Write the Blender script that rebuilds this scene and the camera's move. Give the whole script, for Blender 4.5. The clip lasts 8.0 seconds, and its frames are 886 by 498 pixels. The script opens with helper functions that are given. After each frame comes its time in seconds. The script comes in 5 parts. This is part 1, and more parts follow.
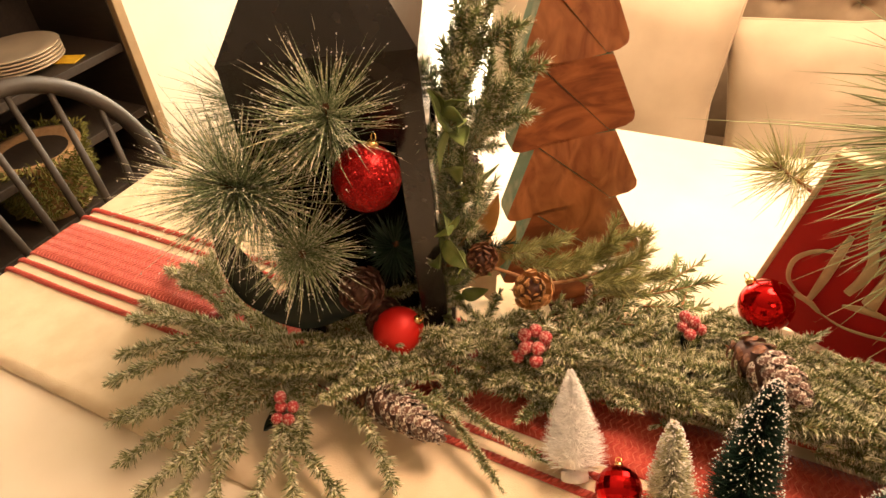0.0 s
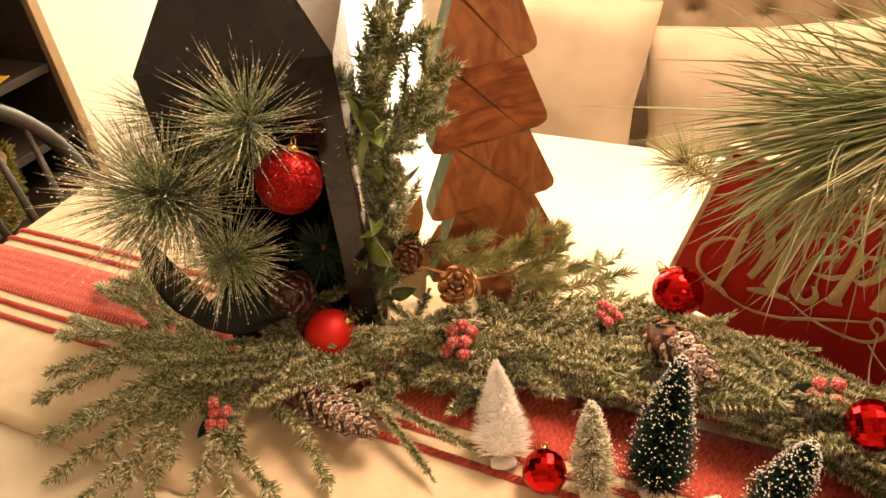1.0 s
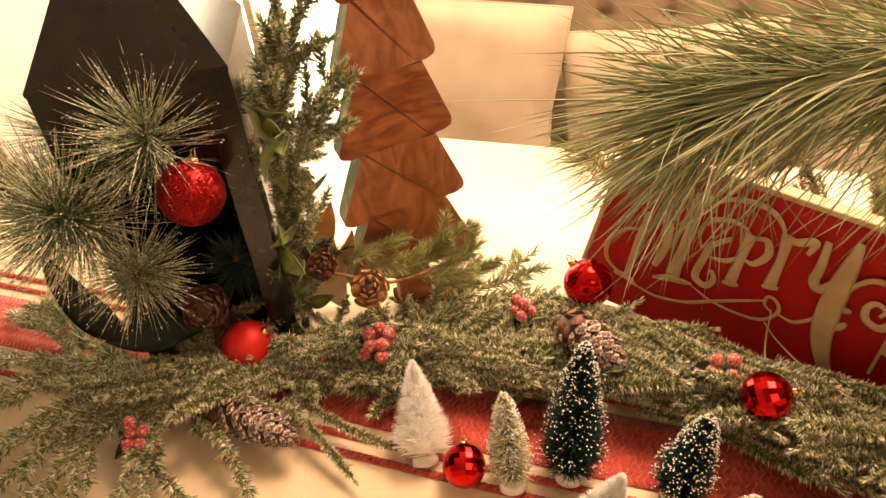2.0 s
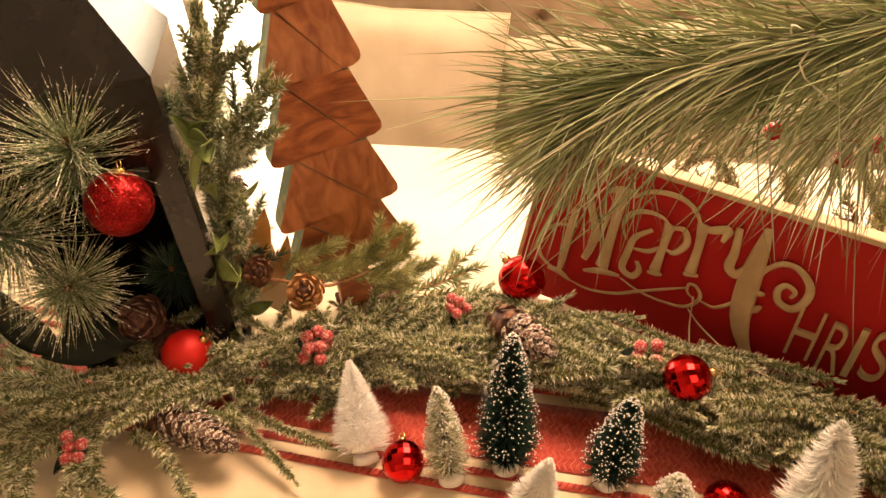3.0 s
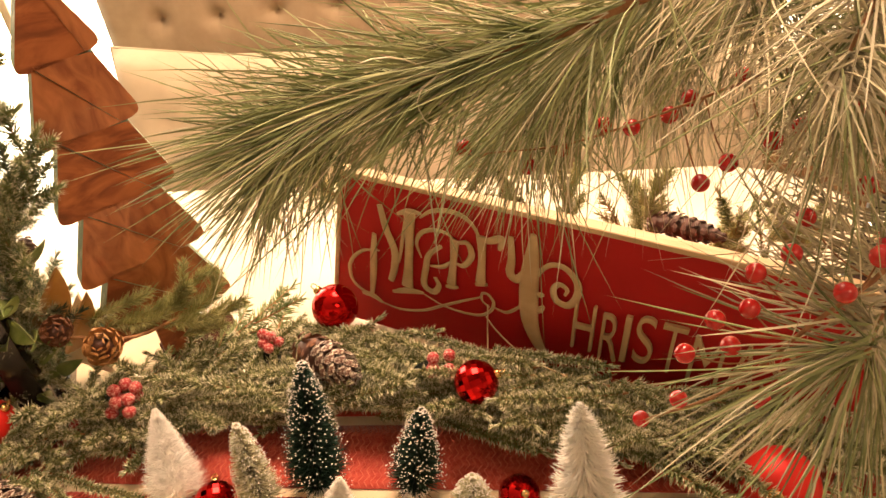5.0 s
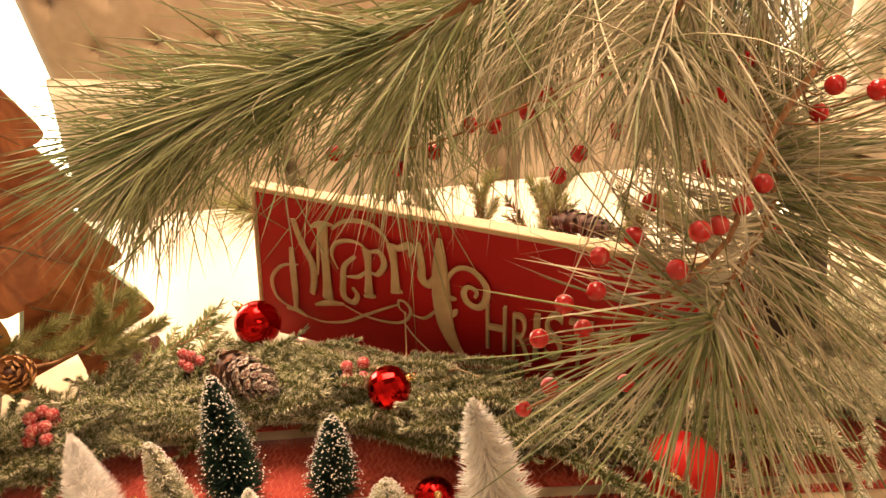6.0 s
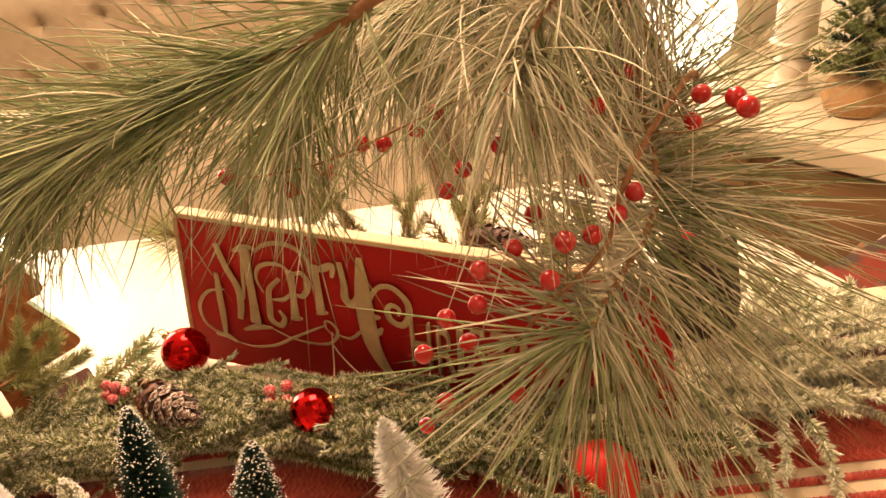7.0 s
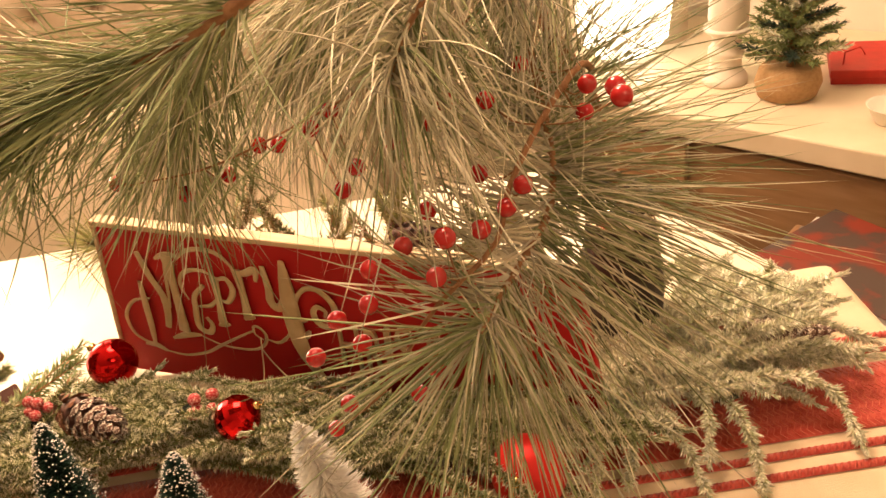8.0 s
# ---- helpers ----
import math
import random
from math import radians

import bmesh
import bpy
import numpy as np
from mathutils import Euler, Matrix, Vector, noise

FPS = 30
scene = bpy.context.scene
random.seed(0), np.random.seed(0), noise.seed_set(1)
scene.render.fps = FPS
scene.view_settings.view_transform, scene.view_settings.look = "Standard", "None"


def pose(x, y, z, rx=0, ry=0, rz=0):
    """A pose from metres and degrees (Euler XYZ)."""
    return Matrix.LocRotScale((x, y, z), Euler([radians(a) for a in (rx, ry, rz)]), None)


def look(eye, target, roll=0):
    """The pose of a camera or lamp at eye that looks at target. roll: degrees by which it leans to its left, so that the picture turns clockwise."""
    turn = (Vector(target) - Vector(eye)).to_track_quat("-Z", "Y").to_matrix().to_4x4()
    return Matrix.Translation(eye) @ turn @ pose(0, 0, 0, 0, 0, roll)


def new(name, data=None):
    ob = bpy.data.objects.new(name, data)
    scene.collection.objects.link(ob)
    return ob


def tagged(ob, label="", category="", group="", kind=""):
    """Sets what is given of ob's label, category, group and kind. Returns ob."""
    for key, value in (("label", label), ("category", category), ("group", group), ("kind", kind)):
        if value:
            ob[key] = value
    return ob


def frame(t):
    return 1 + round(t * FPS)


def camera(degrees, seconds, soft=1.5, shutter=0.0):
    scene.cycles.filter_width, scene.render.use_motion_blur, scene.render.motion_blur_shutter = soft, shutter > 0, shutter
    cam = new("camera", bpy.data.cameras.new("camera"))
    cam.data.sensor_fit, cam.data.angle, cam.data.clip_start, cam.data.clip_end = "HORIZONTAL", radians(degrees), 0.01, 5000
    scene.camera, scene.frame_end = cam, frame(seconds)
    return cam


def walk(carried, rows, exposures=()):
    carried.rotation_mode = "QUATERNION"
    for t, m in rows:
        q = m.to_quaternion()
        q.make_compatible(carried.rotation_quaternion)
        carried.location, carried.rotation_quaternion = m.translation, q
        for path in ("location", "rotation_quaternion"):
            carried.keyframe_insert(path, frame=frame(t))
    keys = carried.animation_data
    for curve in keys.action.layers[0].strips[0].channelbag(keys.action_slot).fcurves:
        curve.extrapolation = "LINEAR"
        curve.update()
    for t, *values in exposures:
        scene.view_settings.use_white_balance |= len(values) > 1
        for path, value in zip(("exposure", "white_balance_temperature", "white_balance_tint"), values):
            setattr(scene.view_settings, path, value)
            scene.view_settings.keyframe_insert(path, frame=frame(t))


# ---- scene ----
cam = camera(63.6, 8.0, 1.5, 0.1)
PATH = [
    (0, (0.19, 0.318, 1.395), (-0.663, 1.641, 0.161), -7.1),
    (0.5, (0.206, 0.308, 1.394), (-0.586, 1.678, 0.171), -6.4),
    (1, (0.227, 0.301, 1.394), (-0.508, 1.713, 0.183), -6.1),
    (1.5, (0.249, 0.303, 1.39), (-0.416, 1.756, 0.188), -6.1),
    (3, (0.31, 0.29, 1.389), (-0.205, 1.819, 0.207), -6.2),
    (3.5, (0.334, 0.291, 1.39), (-0.137, 1.842, 0.218), -6.5),
    (4, (0.372, 0.286, 1.384), (-0.056, 1.87, 0.241), -6.9),
    (4.5, (0.411, 0.288, 1.384), (0.051, 1.894, 0.248), -7.3),
    (5, (0.447, 0.288, 1.39), (0.162, 1.909, 0.254), -7.6),
    (6.5, (0.553, 0.271, 1.37), (0.367, 1.945, 0.291), -9.8),
    (7, (0.577, 0.275, 1.369), (0.442, 1.96, 0.301), -9.9),
    (7.5, (0.599, 0.277, 1.367), (0.505, 1.97, 0.306), -10.2),
    (8, (0.625, 0.279, 1.359), (0.573, 1.956, 0.271), -10.6),
]
walk(cam, [(t, look(eye, target, roll)) for t, eye, target, roll in PATH])

# ---------------------------------------------------------------- world and light
world = bpy.data.worlds.new("room_dark")
world.use_nodes = True
world.node_tree.nodes["Background"].inputs[0].default_value = (1.0, 0.8, 0.58, 1)
world.node_tree.nodes["Background"].inputs[1].default_value = 0.05
scene.world = world
scene.view_settings.exposure = 0.0


def lamp(name, kind, where, at, power, colour, size):
    data = bpy.data.lights.new(name, kind)
    data.energy, data.color = power, colour
    if kind == "AREA":
        data.shape, data.size = "DISK", size
    else:
        data.shadow_soft_size = size
    ob = new(name, data)
    ob.matrix_world = look(where, at)
    return ob


WARM = (1.0, 0.63, 0.405)
lamp("pendant_light", "AREA", (0.42, 1.42, 2.25), (0.38, 1.1, 0.7), 50, WARM, 0.75)
# fill lamp, added out of view to brighten the table from the front right
lamp("front_fill_light", "AREA", (1.25, -0.3, 2.38), (0.5, 0.8, 0.7), 10, (1.0, 0.59, 0.35), 0.7)
lamp("window_light", "AREA", (-1.1, 2.2, 1.3), (0.0, 0.9, 0.75), 23, (1.0, 0.75, 0.53), 0.8)

# ---------------------------------------------------------------- materials
def material(name, base, rough=0.6, metal=0.0, second=None, scale=40.0, bump=0.1, detail=220.0, spec=0.5, coat=0.0, stretch=None, per_object=0.0, island=0.0, sheen=0.0, contrast=(0.35, 0.65), twist=0.0):
    m = bpy.data.materials.new(name)
    m.use_nodes = True
    nt = m.node_tree
    bs = nt.nodes["Principled BSDF"]
    bs.inputs["Roughness"].default_value = rough
    bs.inputs["Metallic"].default_value = metal
    bs.inputs["Specular IOR Level"].default_value = spec
    bs.inputs["Coat Weight"].default_value = coat
    bs.inputs["Sheen Weight"].default_value = sheen
    co = nt.nodes.new("ShaderNodeTexCoord")
    mp = nt.nodes.new("ShaderNodeMapping")
    if stretch:
        mp.inputs["Scale"].default_value = stretch
    nt.links.new(co.outputs["Object"], mp.inputs["Vector"])
    n1 = nt.nodes.new("ShaderNodeTexNoise")
    n1.inputs["Scale"].default_value = scale
    n1.inputs["Detail"].default_value = 5
    n1.inputs["Distortion"].default_value = twist
    nt.links.new(mp.outputs["Vector"], n1.inputs["Vector"])
    ramp = nt.nodes.new("ShaderNodeValToRGB")
    ramp.color_ramp.elements[0].position, ramp.color_ramp.elements[1].position = contrast
    ramp.color_ramp.elements[0].color = (*base, 1)
    ramp.color_ramp.elements[1].color = (*(second or [c * 0.82 for c in base]), 1)
    nt.links.new(n1.outputs["Fac"], ramp.inputs["Fac"])
    colour = ramp.outputs["Color"]
    for amount, source in ((per_object, "object"), (island, "island")):
        if amount:
            if source == "object":
                inf = nt.nodes.new("ShaderNodeObjectInfo").outputs["Random"]
            else:
                inf = nt.nodes.new("ShaderNodeNewGeometry").outputs["Random Per Island"]
            mr = nt.nodes.new("ShaderNodeMapRange")
            mr.inputs["To Min"].default_value, mr.inputs["To Max"].default_value = 1 - amount, 1 + amount
            nt.links.new(inf, mr.inputs["Value"])
            hs = nt.nodes.new("ShaderNodeHueSaturation")
            nt.links.new(mr.outputs["Result"], hs.inputs["Value"])
            nt.links.new(colour, hs.inputs["Color"])
            colour = hs.outputs["Color"]
    nt.links.new(colour, bs.inputs["Base Color"])
    if bump:
        n2 = nt.nodes.new("ShaderNodeTexNoise")
        n2.inputs["Scale"].default_value = detail
        n2.inputs["Detail"].default_value = 4
        nt.links.new(mp.outputs["Vector"], n2.inputs["Vector"])
        bp = nt.nodes.new("ShaderNodeBump")
        bp.inputs["Strength"].default_value = bump
        bp.inputs["Distance"].default_value = 0.002
        nt.links.new(n2.outputs["Fac"], bp.inputs["Height"])
        nt.links.new(bp.outputs["Normal"], bs.inputs["Normal"])
    return m


def glow(name, colour, strength):
    m = bpy.data.materials.new(name)
    m.use_nodes = True
    bs = m.node_tree.nodes["Principled BSDF"]
    bs.inputs["Base Color"].default_value = (0.8, 0.8, 0.8, 1)
    bs.inputs["Emission Color"].default_value = (*colour, 1)
    bs.inputs["Emission Strength"].default_value = strength
    return m


M_TABLE = material("white_table_paint", (0.78, 0.69, 0.55), 0.32, second=(0.71, 0.61, 0.46), scale=6, bump=0.03, detail=60)
M_CLOTH = material("cream_linen", (0.74, 0.62, 0.44), 0.9, second=(0.67, 0.54, 0.36), scale=25, bump=0.35, detail=700, spec=0.2)
M_REDCLOTH = material("red_woven_linen", (0.56, 0.10, 0.065), 0.9, second=(0.42, 0.045, 0.032), scale=160, bump=0.5, detail=800, spec=0.2, sheen=0.4)
M_THREAD = material("red_twisted_thread", (0.56, 0.10, 0.07), 0.85, scale=200, bump=0.3, per_object=0.1)
M_WEAVE = material("pale_red_weave", (0.66, 0.20, 0.14), 0.9, second=(0.54, 0.11, 0.075), scale=90, bump=0, spec=0.2)
M_BLACK = material("black_powder_coat", (0.012, 0.010, 0.009), 0.16, second=(0.019, 0.016, 0.014), scale=30, bump=0.03, detail=400, spec=0.5)
M_WOODTREE = material("red_brown_mango_wood", (0.25, 0.075, 0.028), 0.33, second=(0.50, 0.19, 0.072), scale=17, bump=0.15, detail=60, stretch=(2.4, 1, 1), contrast=(0.33, 0.68), coat=0.35, twist=1.6)
M_WOODTREE2 = material("dark_mango_wood", (0.18, 0.05, 0.02), 0.45, second=(0.44, 0.15, 0.055), scale=16, bump=0.15, detail=60, stretch=(1, 2.6, 1), contrast=(0.33, 0.68), spec=0.3, twist=1.5)
M_BASEWOOD = material("dark_base_wood", (0.05, 0.016, 0.008), 0.8, second=(0.10, 0.032, 0.014), scale=14, bump=0.15, detail=60, stretch=(1, 3, 1), spec=0.1)
M_TEAL = material("worn_green_paint", (0.22, 0.33, 0.22), 0.6, second=(0.55, 0.54, 0.38), scale=45, contrast=(0.45, 0.7))
M_RED = material("red_painted_board", (0.45, 0.010, 0.012), 0.6, second=(0.38, 0.008, 0.010), scale=9, bump=0.06, detail=150, spec=0.25)
M_RIM = material("pale_raw_wood", (0.62, 0.46, 0.28), 0.6, second=(0.5, 0.34, 0.19), scale=14, stretch=(1, 8, 8), bump=0.15)
M_LETTER = material("tan_laser_cut_wood", (0.6, 0.45, 0.26), 0.6, second=(0.48, 0.34, 0.18), scale=30, bump=0.15)
M_GARLAND = material("spruce_needles", (0.13, 0.155, 0.045), 0.6, second=(0.44, 0.45, 0.25), scale=200, bump=0, island=0.3, contrast=(0.48, 0.66))
M_FROSTTIP = material("frosted_needle_tips", (0.38, 0.385, 0.18), 0.7, second=(0.88, 0.85, 0.70), scale=150, bump=0, island=0.3)
M_HEAVYFROST = material("heavily_frosted_needles", (0.32, 0.36, 0.17), 0.8, second=(0.88, 0.86, 0.72), scale=180, bump=0, island=0.25, contrast=(0.36, 0.56))
M_GREEN = material("green_spruce_needles", (0.115, 0.16, 0.05), 0.55, second=(0.26, 0.30, 0.12), scale=30, bump=0, island=0.3)
M_CEDAR = material("olive_cedar_needles", (0.21, 0.23, 0.07), 0.55, second=(0.44, 0.43, 0.19), scale=30, bump=0, island=0.3)
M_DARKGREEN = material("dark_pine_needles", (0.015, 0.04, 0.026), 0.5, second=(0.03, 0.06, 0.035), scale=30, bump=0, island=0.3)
M_SNOWPINE = material("snow_dusted_pine_needles", (0.14, 0.21, 0.095), 0.55, second=(0.56, 0.60, 0.42), scale=280, bump=0, island=0.35, contrast=(0.47, 0.62))
M_LONGPINE = material("long_pine_needles", (0.16, 0.205, 0.082), 0.65, second=(0.36, 0.385, 0.205), spec=0.25, scale=22, bump=0, island=0.35)
M_LONGPINE2 = material("pale_pine_needles", (0.40, 0.38, 0.25), 0.7, second=(0.70, 0.65, 0.50), spec=0.25, scale=22, bump=0, island=0.3)
M_TWIG = material("brown_bark", (0.24, 0.11, 0.045), 0.8, second=(0.38, 0.20, 0.09), scale=120, bump=0.4, detail=300)
M_CONE = material("pine_cone_scale", (0.11, 0.042, 0.02), 0.65, second=(0.22, 0.095, 0.045), scale=5, bump=0.2, per_object=0.25)
M_CONELIGHT = material("honey_cone_scale", (0.36, 0.17, 0.055), 0.6, second=(0.47, 0.25, 0.09), scale=5, bump=0.2, per_object=0.25)
M_CONESNOW = material("snowy_cone_scale", (0.11, 0.05, 0.03), 0.75, second=(0.70, 0.64, 0.55), scale=6, bump=0.3, per_object=0.25, contrast=(0.44, 0.54))
M_CONEDARK = material("dark_cone_scale", (0.07, 0.03, 0.022), 0.6, second=(0.14, 0.065, 0.045), scale=5, bump=0.2, per_object=0.25)
M_BERRY = material("glossy_red_berry", (0.55, 0.012, 0.012), 0.16, second=(0.46, 0.008, 0.01), scale=60, bump=0.02, coat=0.6)
M_FROSTBERRY = material("sugared_red_berry", (0.38, 0.02, 0.025), 0.65, second=(0.72, 0.42, 0.38), scale=420, bump=0.5, detail=900, contrast=(0.46, 0.62))
M_GLITTER = material("red_glitter", (0.26, 0.004, 0.005), 0.3, metal=0.75, second=(0.42, 0.010, 0.009), scale=500, bump=0.0, island=0.5)
M_SATIN = material("matte_red_ornament", (0.62, 0.014, 0.008), 0.5, second=(0.56, 0.011, 0.007), scale=20, bump=0.02, metal=0.3)
M_MIRROR = material("mirrored_red_ornament", (0.62, 0.012, 0.012), 0.07, metal=1.0, second=(0.56, 0.01, 0.01), scale=20, bump=0.0)
M_GOLD = material("gold_cap", (0.75, 0.5, 0.2), 0.25, metal=1.0, bump=0.05)
M_WHITEBRISTLE = material("white_bristles", (0.95, 0.94, 0.91), 0.7, second=(0.9, 0.88, 0.84), scale=60, bump=0, island=0.06)
M_GREENBRISTLE = material("dark_green_bristles", (0.012, 0.042, 0.03), 0.55, second=(0.022, 0.065, 0.045), scale=40, bump=0, island=0.3)
M_FROSTBRISTLE = material("frosted_tan_bristles", (0.2, 0.18, 0.11), 0.7, second=(0.52, 0.47, 0.37), scale=90, bump=0, island=0.3)
M_GREYBRISTLE = material("snowy_grey_bristles", (0.8, 0.77, 0.73), 0.7, second=(0.92, 0.9, 0.87), scale=60, bump=0, island=0.25)
M_SNOW = material("artificial_snow", (0.93, 0.91, 0.88), 0.8, scale=90, bump=0.3)
M_LEAF = material("green_boxwood_leaf", (0.13, 0.19, 0.045), 0.4, second=(0.25, 0.3, 0.11), scale=50, bump=0.1, per_object=0.3)
M_MAGNOLIA = material("bronze_magnolia_leaf", (0.38, 0.18, 0.04), 0.45, second=(0.48, 0.27, 0.08), scale=30, bump=0.15)
M_DARKLEAF = material("dark_glossy_leaf", (0.004, 0.008, 0.006), 0.3, second=(0.007, 0.012, 0.008), spec=0.25, scale=25, bump=0.12, detail=90)
M_WALL = material("cream_wall_paint", (0.8, 0.73, 0.6), 0.85, second=(0.77, 0.69, 0.56), scale=5, bump=0.05)
M_TRIM = material("cream_trim_paint", (0.7, 0.6, 0.44), 0.6, scale=10, bump=0.03)
M_CEIL = material("ceiling_paint", (0.8, 0.76, 0.68), 0.9, scale=8, bump=0.04)
M_FLOOR = material("brown_plank", (0.16, 0.08, 0.035), 0.5, second=(0.11, 0.05, 0.02), scale=6, stretch=(1, 9, 1), bump=0.1, per_object=0.2)
M_SOFA = material("beige_velvet_upholstery", (0.42, 0.33, 0.22), 0.85, second=(0.37, 0.29, 0.19), scale=30, bump=0.2, detail=500, sheen=0.3)
M_PILLOW = material("cream_cotton_pillow", (0.68, 0.58, 0.42), 0.9, second=(0.62, 0.52, 0.37), scale=14, bump=0.25, detail=600, sheen=0.2)
M_SHELF = material("black_brown_bookcase_wood", (0.022, 0.016, 0.011), 0.5, second=(0.035, 0.025, 0.017), scale=20, stretch=(1, 6, 6), bump=0.12)
M_SHELFEDGE = material("worn_tan_edge", (0.36, 0.25, 0.13), 0.6, scale=20, bump=0.1)
M_CHAIR = material("black_chair_paint", (0.03, 0.024, 0.018), 0.5, second=(0.05, 0.04, 0.03), scale=30, bump=0.05)
M_PLATE = material("cream_stoneware", (0.6, 0.5, 0.36), 0.35, scale=12, bump=0.03)
M_YELLOW = material("yellow_card", (0.75, 0.46, 0.02), 0.7, bump=0.02)
M_MOSS = material("green_moss", (0.13, 0.14, 0.025), 0.9, second=(0.22, 0.2, 0.05), scale=60, bump=0.2, island=0.3)
M_COUNTER = material("pale_counter_top", (0.66, 0.56, 0.4), 0.45, second=(0.6, 0.5, 0.34), scale=12, bump=0.04)
M_COUNTERFRONT = material("tan_wood_front", (0.30, 0.17, 0.08), 0.55, second=(0.24, 0.13, 0.055), scale=9, stretch=(1, 1, 6), bump=0.1)
M_BURLAP = material("burlap", (0.42, 0.26, 0.12), 0.95, second=(0.34, 0.2, 0.09), scale=180, bump=0.6, detail=500)
M_WAX = material("ivory_wax", (0.78, 0.72, 0.6), 0.5, scale=10, bump=0.02)
M_REDBOX = material("red_paper", (0.5, 0.02, 0.012), 0.55, bump=0.04)
M_PRINT = material("red_orange_print", (0.20, 0.03, 0.015), 0.5, second=(0.07, 0.045, 0.035), scale=16, bump=0.0, contrast=(0.45, 0.55))
M_PAPER = material("white_paper", (0.72, 0.7, 0.66), 0.6, bump=0.02)
M_GREYPRINT = material("grey_print", (0.12, 0.11, 0.10), 0.5, second=(0.25, 0.23, 0.2), scale=14, bump=0.0)
M_VASE = material("dark_bronze_wood", (0.012, 0.008, 0.006), 0.6, second=(0.028, 0.017, 0.011), scale=25, stretch=(1, 1, 5), bump=0.25)
M_SILVER = material("silver_foil", (0.8, 0.78, 0.72), 0.15, metal=1.0, bump=0.2)
M_TWINE = material("pale_twine", (0.62, 0.48, 0.3), 0.9, bump=0.2)
M_STARWOOD = material("whitewashed_wood", (0.66, 0.56, 0.4), 0.7, second=(0.56, 0.44, 0.28), scale=25, bump=0.2)
M_GLOW = glow("glowing_curtain", (1.0, 0.86, 0.62), 7.0)
M_SHADE = glow("lit_lamp_shade", (1.0, 0.88, 0.66), 4.0)


# ---------------------------------------------------------------- mesh helpers
class Acc:
    """Gathers vertices, faces and a material slot per face."""

    def __init__(self):
        self.v, self.f, self.s = [], [], []

    def needle(self, p, d, length, r, bend=(0, 0, 0), segs=2, slot=0, flat=1.0, tip=None):
        d = Vector(d).normalized()
        a = d.orthogonal().normalized()
        a = Matrix.Rotation(random.random() * 6.28, 3, d) @ a
        b = d.cross(a)
        bend = Vector(bend)
        n0 = len(self.v)
        for i in range(segs):
            t = i / segs
            c = Vector(p) + d * (length * t) + bend * (t * t * length)
            w = r * (1 - 0.45 * t)
            for k in range(3):
                an = k * 2.0944
                self.v.append(tuple(c + a * (w * math.cos(an)) + b * (w * flat * math.sin(an))))
        self.v.append(tuple(Vector(p) + d * length + bend * length))
        for i in range(segs - 1):
            for k in range(3):
                q, e = n0 + 3 * i, (k + 1) % 3
                self.f.append((q + k, q + e, q + 3 + e, q + 3 + k))
                self.s.append(slot)
        q = n0 + 3 * (segs - 1)
        for k in range(3):
            self.f.append((q + k, q + (k + 1) % 3, len(self.v) - 1))
            self.s.append(slot if tip is None else tip)

    def tube(self, pts, radii, sides=6, slot=0, cap=True):
        pts = [Vector(p) for p in pts]
        if not hasattr(radii, "__len__"):
            radii = [radii] * len(pts)
        n0 = len(self.v)
        t0 = (pts[1] - pts[0]).normalized()
        a = t0.orthogonal().normalized()
        for i, p in enumerate(pts):
            t = (pts[min(i + 1, len(pts) - 1)] - pts[max(i - 1, 0)]).normalized()
            a = (a - t * a.dot(t)).normalized()
            b = t.cross(a)
            for k in range(sides):
                an = 2 * math.pi * k / sides
                self.v.append(tuple(p + (a * math.cos(an) + b * math.sin(an)) * radii[i]))
        for i in range(len(pts) - 1):
            for k in range(sides):
                q, e = n0 + sides * i, (k + 1) % sides
                self.f.append((q + k, q + e, q + sides + e, q + sides + k))
                self.s.append(slot)
        if cap:
            self.f.append(tuple(range(n0 + sides - 1, n0 - 1, -1)))
            self.f.append(tuple(range(len(self.v) - sides, len(self.v))))
            self.s += [slot, slot]

    def lathe(self, prof, sides=20, centre=(0, 0, 0), slot=0):
        n0 = len(self.v)
        for r, z in prof:
            for k in range(sides):
                an = 2 * math.pi * k / sides
                self.v.append((centre[0] + r * math.cos(an), centre[1] + r * math.sin(an), centre[2] + z))
        for i in range(len(prof) - 1):
            for k in range(sides):
                q, e = n0 + sides * i, (k + 1) % sides
                self.f.append((q + k, q + e, q + sides + e, q + sides + k))
                self.s.append(slot)
        self.f.append(tuple(range(n0 + sides - 1, n0 - 1, -1)))
        self.f.append(tuple(range(len(self.v) - sides, len(self.v))))
        self.s += [slot, slot]

    def mesh(self, name, mats, smooth=False):
        me = bpy.data.meshes.new(name)
        me.from_pydata(self.v, [], self.f)
        for m in mats:
            me.materials.append(m)
        me.polygons.foreach_set("material_index", self.s)
        if smooth:
            me.polygons.foreach_set("use_smooth", [True] * len(self.f))
        me.update()
        return me


def put(name, me, parent=None, m=None, label=""):
    """Links a mesh as an object, under a thing if one is given."""
    ob = new(name, me)
    if parent:
        ob.parent = parent
    if m is not None:
        ob.matrix_basis = m
    if label:
        ob["label"] = label
    return ob


def part(name, bm, mat, parent, label="", m=None, smooth=False):
    me = bpy.data.meshes.new(name)
    bm.to_mesh(me)
    bm.free()
    me.materials.append(mat)
    if smooth:
        me.polygons.foreach_set("use_smooth", [True] * len(me.polygons))
    return put(name, me, parent, m, label)


def thing(name, m, label, category, group="", kind=""):
    ob = new(name)
    ob.empty_display_size = 0.02
    ob.matrix_basis = m
    return tagged(ob, label, category, group, kind)


